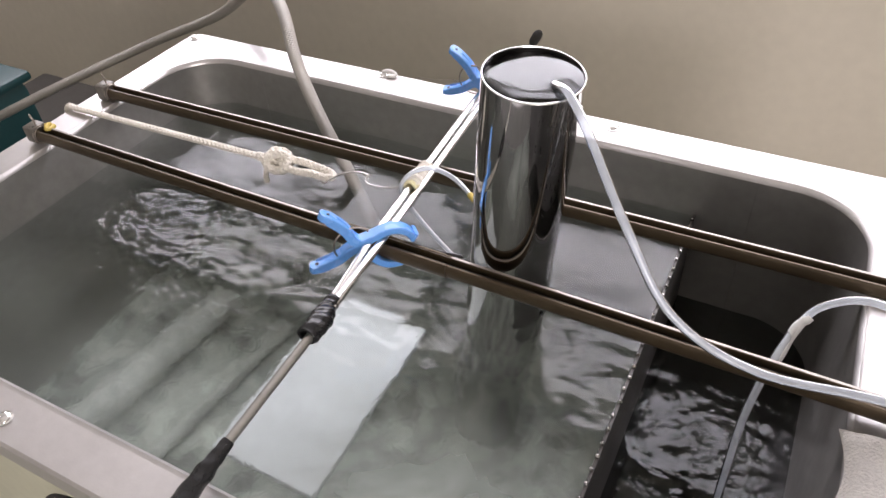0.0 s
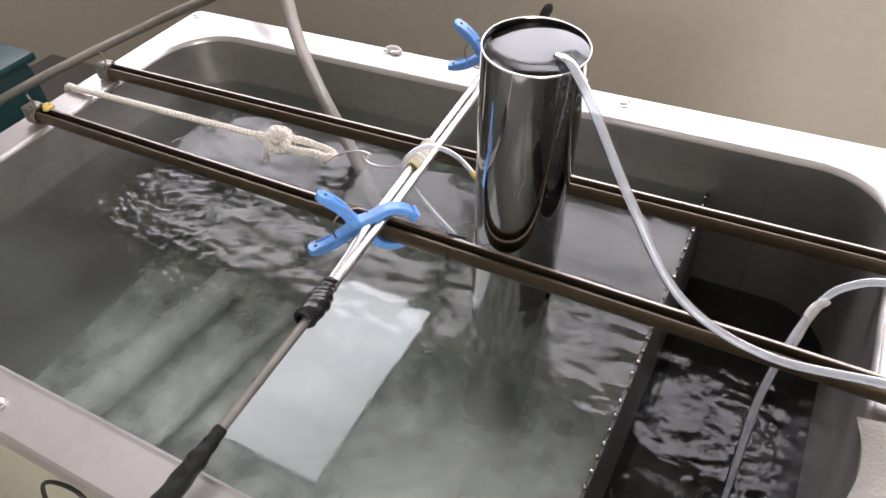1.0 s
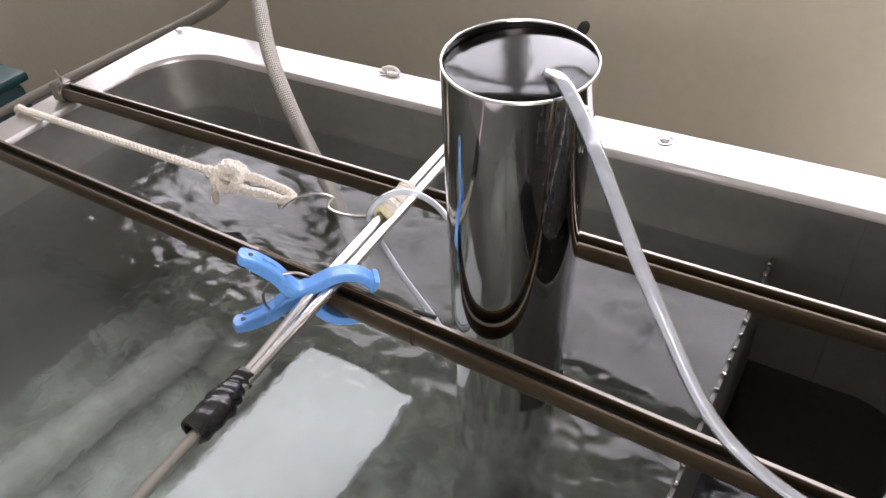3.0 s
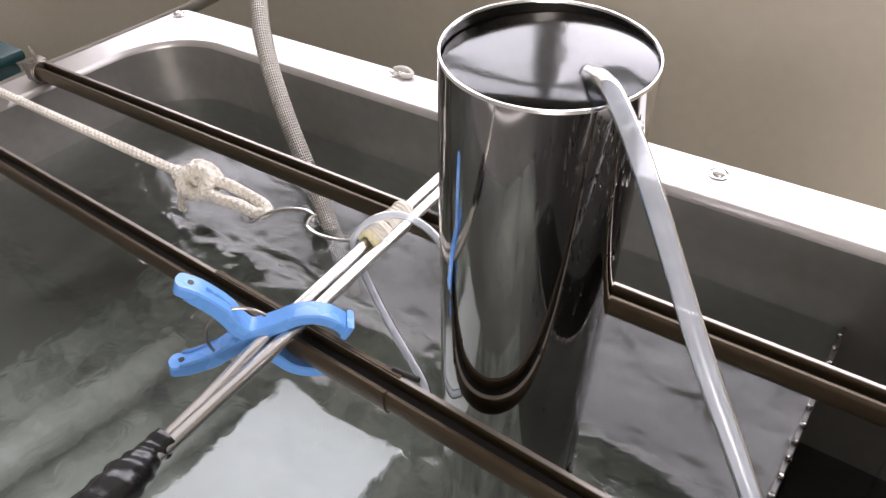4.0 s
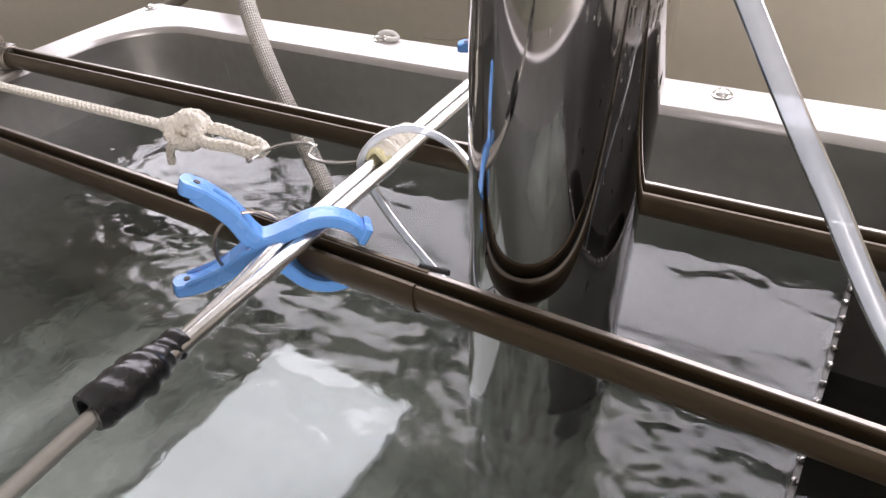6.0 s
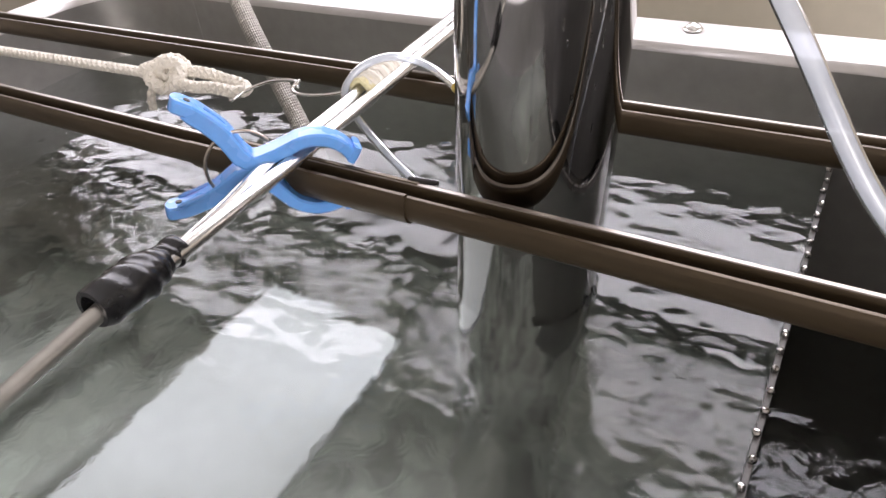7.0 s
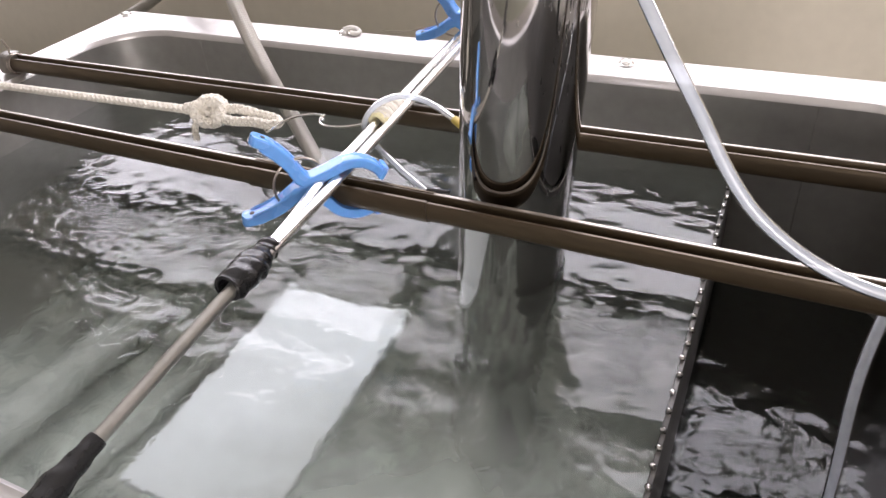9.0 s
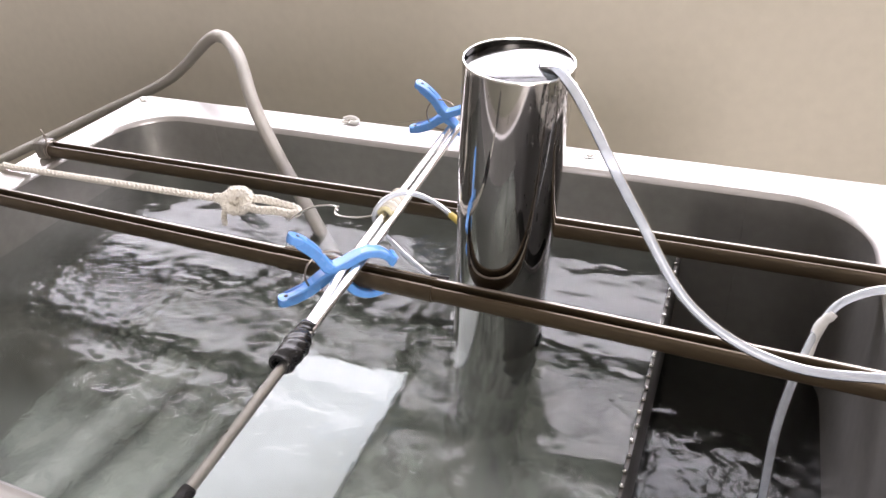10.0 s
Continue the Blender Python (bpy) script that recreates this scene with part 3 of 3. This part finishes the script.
part("rod", tube([pole_at(0.012, -0.0060), pole_at(-0.20, -0.0060), pole_at(-0.37, -0.0060), pole_at(-0.43, -0.0050) + Vector((0, 0, -0.0035)), pole_at(-0.50, -0.0042) + Vector((0, 0, -0.007))], 0.0046, 5, 20), ALU, pole)
part("rod", tube([pole_at(0.012, 0.0060), pole_at(-0.20, 0.0060), pole_at(-0.37, 0.0058), pole_at(-0.43, 0.0046), pole_at(-0.50, 0.0036)], 0.0046, 5, 20), ALU, pole)


def front_rod(y):
    return Vector((0.2704 + 0.054 * y, y, 0.116 + 0.1407 * y))


part("thin_rod", straight(front_rod(-0.50), front_rod(-0.76), 0.0045, 6, 18), material("dull_thin_rod", (0.46, 0.45, 0.42), 0.3, 0.9, 0.1), pole, "thinner dull steel rod")


def tape_wrap(line, profile, seed, label):
    """Overlapping turns of tape: radius by (place, radius) pairs, with ridges and dents, hollow at the far end."""
    r = random.Random(seed)
    pts = smooth_line(line, 12)
    fr = frames_along(pts)
    n = len(pts) - 1
    bm = bmesh.new()
    loops = []
    for i, p in enumerate(pts):
        q = i / n
        for (a, ra), (b, rb) in zip(profile, profile[1:]):
            if a <= q <= b:
                rad = ra + (rb - ra) * (q - a) / (b - a)
                break
        _, side, up = fr[i]
        loops.append([p + (side * math.cos(w) + up * math.sin(w)) * rad * (1 + 0.05 * math.sin(q * 38 + 2 * w + seed) + 0.09 * noise.noise(Vector((q * 7, math.cos(w) * 1.3, math.sin(w) * 1.3 + seed))))
                      for w in [2 * math.pi * k / 28 for k in range(28)]])
    end = pts[-1]
    loops.append([end + (v - end) * 0.72 for v in loops[-1]])
    inward = pts[-4]
    loops.append([inward + (v - end) * 0.62 for v in loops[-2]])
    loft(bm, loops, cap_first=True, cap_last=True)
    return part("tape_wrap", bm, TAPE, pole, label)


tape_wrap([pole_at(-0.466), pole_at(-0.478), pole_at(-0.490).lerp(front_rod(-0.490), 0.3), front_rod(-0.506) + Vector((-0.003, 0, -0.002)), front_rod(-0.525) + Vector((-0.002, 0, 0.002))],
          [(0, 0.0078), (0.12, 0.0084), (0.3, 0.0080), (0.42, 0.0098), (0.62, 0.0116), (0.85, 0.0113), (1, 0.0102)], 2, "lumpy wrapping of black tape")
tape_wrap([front_rod(-0.640), front_rod(-0.66), front_rod(-0.685), front_rod(-0.72), front_rod(-0.76)],
          [(0, 0.0056), (0.2, 0.0068), (0.35, 0.0082), (0.7, 0.0104), (1, 0.0108)], 5, "black taped grip")


# blue spring clamps
def ribbon(bm, line, thick, width, place):
    """A bent bar of a clamp: line of (u, v) with half thickness, as wide as width across."""
    rows = []
    n = len(line)
    for i, (u, v) in enumerate(line):
        du = line[min(i + 1, n - 1)][0] - line[max(i - 1, 0)][0]
        dv = line[min(i + 1, n - 1)][1] - line[max(i - 1, 0)][1]
        k = math.hypot(du, dv)
        nu, nv = -dv / k, du / k
        t = thick(i / (n - 1))
        w = width(i / (n - 1))
        c = 0.0012
        ring = [(t, w - c), (t - c, w), (-t + c, w), (-t, w - c), (-t, -w + c), (-t + c, -w), (t - c, -w), (t, -w + c)]
        rows.append([place(u + nu * a, v + nv * a, b) for a, b in ring])
    loft(bm, rows, cap_last=True, cap_first=True)
    return bm


def spring_clamp(origin, axis, up, label):
    e = Vector(axis).normalized()
    f = (Vector(up) - e * Vector(up).dot(e)).normalized()
    g = e.cross(f)
    o = Vector(origin)
    c = thing("spring_clamp", o, label, "clamp", "blue clamps")
    place = lambda u, v, w: o + e * u + f * v + g * w
    arm = smooth_line([(-0.003, 0.0350, 0), (0.0, 0.0345, 0), (0.004, 0.0334, 0), (0.012, 0.0302, 0), (0.026, 0.0205, 0), (0.038, 0.0075, 0), (0.047, 0.0038, 0), (0.060, 0.0112, 0), (0.074, 0.0208, 0), (0.087, 0.0232, 0), (0.098, 0.0200, 0), (0.1045, 0.0150, 0)], 6)
    for s in (1, -1):
        shape = [(p.x, s * p.y) for p in arm]
        bm = bmesh.new()
        ribbon(bm, shape, lambda q: 0.0040 + 0.0012 * math.exp(-((q - 0.45) / 0.16) ** 2) - 0.001 * max(0, q - 0.8), lambda q: max(0.0022, 0.0080 * math.sqrt(max(0.0, 1 - max(0.0, 1 - q / 0.13) ** 2))), place)
        a = part("arm", bm, BLUE, c)
        inner = [(p.x, s * (p.y - 0.0046)) for p in arm if 0.004 < p.x < 0.038]
        for edge in (1, -1):
            bm = bmesh.new()
            ribbon(bm, inner, lambda q: 0.0006 + 0.0018 * min(1, q * 5), lambda q: 0.0013, lambda u, v, w, k=edge: place(u, v, w + k * 0.0066))
            part("flange", bm, BLUE, c)
        tip = shape[-1]
        bm = bmesh.new()
        ribbon(bm, [(tip[0] + 0.0028, tip[1] + s * 0.0062), (tip[0] + 0.0016, tip[1] + s * 0.001), (tip[0] - 0.0005, tip[1] - s * 0.0042)], lambda q: 0.0024, lambda q: 0.0090, place)
        part("jaw_pad", bm, BLUE, c, "square blue jaw end")
        bm = bmesh.new()
        lathe(bm, place(0.0055, s * 0.0328, 0), e * 0.30 * s + f, [(0.0001, 0.0047), (0.0020, 0.0047), (0.0020, -0.0047), (0.0001, -0.0047)], 14)
        part("hanging_hole", bm, RUBBER, c, "small round hole in the handle")
        bm = bmesh.new()
        ribbon(bm, [(0.016, s * 0.0335), (0.024, s * 0.0278), (0.031, s * 0.0215)], lambda q: 0.0012, lambda q: 0.0012, place)
        part("rib", bm, BLUE, c)
    ring = [place(0.040 + 0.0215 * math.cos(w), 0.0215 * math.sin(w) * 1.05, 0.003 * math.sin(w / 2)) for w in [radians(52 + (308 - 52) * i / 30) for i in range(31)]]
    part("spring", sweep(bmesh.new(), ring, 0.0011, 8), WIRE, c, "thin round wire spring")
    return c


spring_clamp((0.1750, -0.4128, 0.0490), (0.0755, 0.0705, -0.0335), (0.015, 0.019, 0.067), "bright blue plastic spring clamp gripping rods and rail")
spring_clamp((0.140, -0.030, 0.057), (0.045, 0.005, -0.010), (0.001, -0.004, 0.072), "bright blue plastic spring clamp gripping the back rim")

# rope, knot and hook
def braided(points, radius, n=14, strands=3, pitch=0.022):
    """A laid rope: strands wound about a line."""
    line = smooth_line(points, n)
    fr = frames_along(line)
    runs = [0.0]
    for p, q in zip(line, line[1:]):
        runs.append(runs[-1] + (q - p).length)
    total = runs[-1]
    strands_out = []
    m = max(12, int(total / 0.0022))
    fine = []
    for k in range(m + 1):
        d = total * k / m
        i = max(0, min(len(line) - 2, sum(1 for r in runs if r <= d) - 1))
        f = (d - runs[i]) / max(1e-6, runs[i + 1] - runs[i])
        fine.append((line[i].lerp(line[i + 1], f), fr[i][1].lerp(fr[i + 1][1], f), fr[i][2].lerp(fr[i + 1][2], f), d))
    for sign in (1, -1):
        for s in range(strands):
            path = []
            for p, a, b, d in fine:
                w = sign * 2 * math.pi * d / pitch + 2 * math.pi * s / strands
                rr = radius * (0.60 + 0.10 * math.cos(strands * 2 * math.pi * d / pitch + sign * 1.6))
                path.append(p + (a * math.cos(w) + b * math.sin(w)) * rr)
            strands_out.append(sweep(bmesh.new(), path, radius * 0.45, 6))
    core = sweep(bmesh.new(), [f[0] for f in fine], radius * 0.62, 8)
    return core, strands_out


def rope_part(name, points, radius, label=""):
    core, strands = braided(points, radius)
    ob = part(name, core, ROPE, rope, label)
    for bm in strands:
        part("strand", bm, ROPE, ob)


rope = thing("rope", (-0.385, -0.27, 0.006), "white braided cotton rope drawn tight over the rim and knotted", "rope")
rope_part("cord", [(-0.400, -0.264, -0.034), (-0.4085, -0.265, -0.012), (-0.401, -0.266, 0.0055), (-0.38, -0.267, 0.0062), (-0.342, -0.2675, 0.0078), (-0.2, -0.270, 0.0125), (-0.02, -0.273, 0.019)], 0.0046)
kx, ky, kz = 0.010, -0.273, 0.021
rope_part("knot", [(kx - 0.03, ky, kz - 0.001), (kx - 0.012, ky - 0.008, kz + 0.006), (kx + 0.004, ky + 0.008, kz + 0.010), (kx + 0.014, ky + 0.008, kz - 0.003), (kx + 0.004, ky - 0.010, kz - 0.008), (kx - 0.010, ky - 0.010, kz + 0.002), (kx - 0.008, ky + 0.010, kz + 0.008), (kx - 0.012, ky + 0.011, kz - 0.006), (kx + 0.004, ky - 0.002, kz - 0.011), (kx + 0.018, ky - 0.009, kz - 0.002), (kx + 0.016, ky + 0.002, kz + 0.008), (kx, ky, kz + 0.011), (kx - 0.006, ky - 0.003, kz + 0.002), (kx + 0.006, ky + 0.003, kz - 0.003), (kx + 0.012, ky - 0.002, kz + 0.003)], 0.0060, "bulky rope knot")
rope_part("eye_loop", [(kx + 0.010, ky + 0.006, kz), (kx + 0.034, ky + 0.0065, kz + 0.004), (kx + 0.062, ky + 0.007, kz + 0.001), (kx + 0.080, ky + 0.0055, kz), (kx + 0.0865, ky + 0.0005, kz - 0.001), (kx + 0.078, ky - 0.0045, kz - 0.002), (kx + 0.058, ky - 0.005, kz - 0.001), (kx + 0.034, ky - 0.0065, kz - 0.003), (kx + 0.010, ky - 0.006, kz)], 0.0050)
rope_part("frayed_tail", [(kx - 0.008, ky - 0.006, kz - 0.004), (kx - 0.012, ky - 0.014, kz - 0.014), (kx - 0.010, ky - 0.018, kz - 0.026)], 0.0036, "short frayed rope end")
hook = thing("wire_hook", (0.10, -0.275, 0.018), "bent bright steel wire hooks between rope and pole", "hook")
part("rope_hook", tube([(0.084, -0.280, 0.013), (0.091, -0.284, 0.015), (0.098, -0.276, 0.020), (0.112, -0.266, 0.025), (0.130, -0.261, 0.028), (0.143, -0.262, 0.0285), (0.147, -0.267, 0.027)], 0.0013, 8, 8), MIRROR_EDGE, hook)
part("pole_hook", tube([(0.146, -0.262, 0.0305), (0.145, -0.268, 0.0290), (0.149, -0.2745, 0.027), (0.162, -0.2775, 0.0275), (0.182, -0.2765, 0.030), (0.200, -0.272, 0.034), (0.208, -0.268, 0.037)], 0.0013, 8, 8), MIRROR_EDGE, hook)

# yarn wound round the rods
yarn = thing("yarn_binding", (0.207, -0.262, 0.045), "off-white yarn wound round both rods", "binding")
rng = random.Random(3)
coil = []
for i in range(17 * 16 + 1):
    w = 2 * math.pi * i / 16
    y = -0.268 + 0.045 * i / 272
    c = pole_at(y, -0.0045)
    lump = 0.0084 + 0.0011 * math.sin(i * 0.11) + rng.uniform(-0.0005, 0.0005)
    coil.append(c + Vector((math.cos(w) * lump, rng.uniform(-0.0012, 0.0012), math.sin(w) * lump)))
part("winding", sweep(bmesh.new(), coil, 0.0018, 6), ROPE, yarn)
part("yellowed_end", sweep(bmesh.new(), [pole_at(-0.272 + 0.009 * i / 60, -0.0045) + Vector((math.cos(2 * math.pi * i / 12) * 0.0088 + rng.uniform(-0.001, 0.001), rng.uniform(-0.001, 0.001), math.sin(2 * math.pi * i / 12) * 0.0088)) for i in range(61)], 0.0018, 6), YARN, yarn, "yellowed frayed yarn end")

# thin milky tube looped over the rods
thin = thing("thin_tube", (0.245, -0.262, 0.045), "thin milky plastic tube looped over rods and under a rail", "tube")
part("hose_wall", tube([(0.326, -0.354, 0.002), (0.316, -0.341, -0.004), (0.303, -0.329, -0.003), (0.275, -0.3155, 0.003), (0.245, -0.3005, 0.0095), (0.214, -0.2835, 0.019), (0.199, -0.276, 0.033), (0.205, -0.263, 0.047), (0.222, -0.252, 0.054), (0.243, -0.250, 0.054), (0.266, -0.256, 0.051), (0.292, -0.274, 0.050), (0.305, -0.282, 0.048)], 0.0031, 10, 12), CLEAR, thin)
part("yellow_stub", tube([(0.290, -0.2725, 0.0502), (0.297, -0.2775, 0.0495), (0.305, -0.282, 0.0478)], 0.0037, 6, 12), YELLOW, thin, "yellow tape at the tube end")

part("black_tip", straight((0.298, -0.3495, 0.0262), (0.317, -0.3475, 0.0262), 0.0018, 1, 10), RUBBER, thin, "black tube end lying on the rail")
# wide milky feed tube
feed = thing("feed_tube", (0.44, -0.34, 0.23), "wide milky plastic tube bringing water into the steel cylinder", "tube")
FEED = [(0.398, -0.3120, 0.2325), (0.409, -0.3225, 0.2362), (0.420, -0.3315, 0.2335), (0.4416, -0.3467, 0.2139), (0.4913, -0.3745, 0.1464), (0.5461, -0.3891, 0.0745), (0.6258, -0.3846, 0.0344), (0.7461, -0.3809, 0.0440), (0.9371, -0.385, 0.0254)]
part("hose_wall", tube(FEED, 0.0043, 12, 18), CLEAR, feed)
part("cut_end", tube([(0.3960, -0.3103, 0.2316), (0.3985, -0.3125, 0.2327), (0.4005, -0.3145, 0.2336)], 0.0040, 4, 14), material("grey_wet_bore", (0.10, 0.11, 0.13), 0.2), feed, "dark open end dipping into the water")
part("cut_ring", tube([(0.4268, -0.3355, 0.2290), (0.4284, -0.3366, 0.2275)], 0.00455, 3, 16), material("bright_tube_ring", (0.85, 0.86, 0.86), 0.3), feed, "pale ring where the tube leaves the rim")
# second tube into the overflow chamber
second = thing("sump_tube", (0.66, -0.29, 0.0), "milky plastic tube with a joint hanging into the lower water", "tube")
part("hose_wall", tube([(0.634, -0.43, -0.30), (0.630, -0.39, -0.14), (0.632, -0.340, -0.062), (0.652, -0.281, 0.0), (0.676, -0.262, 0.027), (0.72, -0.256, 0.036), (0.80, -0.27, 0.01), (0.85, -0.30, -0.12)], 0.0044, 12, 16), CLEAR, second)
part("joint", tube([(0.642, -0.309, -0.032), (0.652, -0.281, 0.0), (0.661, -0.272, 0.012)], lambda s: 0.0046 + 0.0007 * math.sin(s * 9.4) ** 2, 8, 14), material("tube_joint", (0.80, 0.80, 0.78), 0.4, 0.0, 0.08), second, "white joint sleeve")
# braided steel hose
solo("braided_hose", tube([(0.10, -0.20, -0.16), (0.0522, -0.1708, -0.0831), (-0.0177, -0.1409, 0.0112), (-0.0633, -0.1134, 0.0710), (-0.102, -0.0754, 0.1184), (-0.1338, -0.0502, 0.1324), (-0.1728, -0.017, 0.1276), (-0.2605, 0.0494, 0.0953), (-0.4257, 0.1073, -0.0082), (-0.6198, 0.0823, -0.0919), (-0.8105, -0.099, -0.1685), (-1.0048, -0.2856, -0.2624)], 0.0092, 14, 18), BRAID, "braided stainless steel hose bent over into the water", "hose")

# towel over the right rim
bm = bmesh.new()
rows = []
for i in range(41):
    row = []
    for j in range(25):
        u, v = i / 40, j / 24
        x = 0.700 + 0.20 * u + 0.008 * math.sin(v * 7)
        y = -0.398 - 0.19 * v + 0.01 * math.sin(u * 8 + 1)
        z = 0.011 + 0.010 * noise.noise(Vector((u * 4, v * 4, 1))) + 0.012 * math.sin(math.pi * min(1, u * 2)) 
        if x > OUT[1]:
            z -= 1.2 * (x - OUT[1])
        z += 0.0012 * noise.noise(Vector((u * 60, v * 60, 3)))
        edge = min(u, v, 1 - v)
        z -= 0.010 * max(0, 1 - edge / 0.05) ** 2
        row.append(bm.verts.new((x, y, max(z, 0.003) if x < OUT[1] else z)))
    rows.append(row)
for p, q in zip(rows, rows[1:]):
    for j in range(24):
        bm.faces.new((p[j], q[j], q[j + 1], p[j + 1]))
bmesh.ops.solidify(bm, geom=bm.faces[:], thickness=0.006)
solo("towel", bm, TOWEL, "crumpled off-white terry towel hung over the rim", "towel")

# beyond the tank
crate = thing("teal_case", (-1.05, -0.16, -0.37), "dark teal plastic case standing on a bench", "case")
part("shell", block((-1.10, -0.16, -0.27), (0.40, 0.26, 0.20), 0.02), TEAL, crate)
part("lid", block((-1.10, -0.16, -0.162), (0.42, 0.28, 0.022), 0.008), TEAL, crate)
solo("side_bench", block((-0.95, -0.2, -0.615), (0.70, 0.9, 0.49), 0.01), DARK_ROOM, "low dark side bench beside the tank", "bench")
box_ = thing("power_adapter", (-1.00, -0.12, -0.15), "small black adapter with a white label on the case", "adapter")
part("housing", block((-1.00, -0.12, -0.135), (0.07, 0.10, 0.03), 0.006), RUBBER, box_)
part("sticker", block((-0.995, -0.12, -0.1195), (0.035, 0.06, 0.001)), BOARD, box_, "plain white sticker")
solo("violet_cable", tube([(-0.40, -0.30, -0.045), (-0.45, -0.31, -0.06), (-0.60, -0.30, -0.12), (-0.72, -0.33, -0.149), (-0.95, -0.42, -0.30)], 0.004, 10, 10), PURPLE, "violet sheathed cable beside the tank", "cable")

# small fittings
cap = thing("plastic_cap", (0.010, 0.012, 0.002), "small white plastic clip beside a rim bolt", "clip")
part("loop", tube([(0.0, 0.010, 0.006), (0.008, 0.012, 0.0085), (0.016, 0.014, 0.0075), (0.022, 0.013, 0.004), (0.020, 0.008, 0.003), (0.012, 0.006, 0.004)], 0.0030, 8, 10), material("white_nylon", (0.74, 0.72, 0.68), 0.45, 0.0, 0.06), cap)
solo("loose_wire", tube([(0.165, -0.018, 0.03), (0.13, 0.004, 0.022), (0.10, 0.010, 0.012), (0.075, 0.012, 0.009), (0.06, 0.008, 0.010)], 0.0005, 10, 6), WIRE, "thin stray wire end by the back clamp", "wire")
solo("black_cable", tube([(0.02, -0.735, -0.16), (0.05, -0.728, -0.075), (0.085, -0.722, -0.055), (0.11, -0.722, -0.07), (0.12, -0.735, -0.14)], 0.0022, 10, 8), RUBBER, "thin black cable looped under the front rim", "cable")

lever = thing("valve_lever", (0.085, 0.365, FLOOR), "upright steel pipe with a black-tipped valve lever behind the tank", "valve")
part("standpipe", straight((0.085, 0.365, FLOOR), (0.085, 0.365, -0.15), 0.013, 1, 20), BASIN_STEEL, lever)
part("valve_body", block((0.085, 0.365, -0.135), (0.034, 0.030, 0.036), 0.006), MIRROR_EDGE, lever)
part("lever_stem", tube([(0.085, 0.365, -0.125), (0.100, 0.367, -0.108), (0.113, 0.370, -0.088)], 0.0045, 6, 12), ALU, lever)
part("lever_grip", tube([(0.110, 0.3695, -0.093), (0.118, 0.371, -0.078), (0.126, 0.372, -0.063)], lambda q: 0.0095 * (1 - 0.55 * abs(2 * q - 1) ** 4), 6, 14), RUBBER, lever, "black rubber grip")

# added out of sight: throws window light back onto the foot of the wall
solo("rear_bounce_ledge", block((0.85, 0.33, -0.43), (1.6, 0.56, 0.04), 0.004), BOUNCE_LEDGE, "unseen pale ledge added behind the tank to bounce light onto the wall", "ledge", kind="structure")
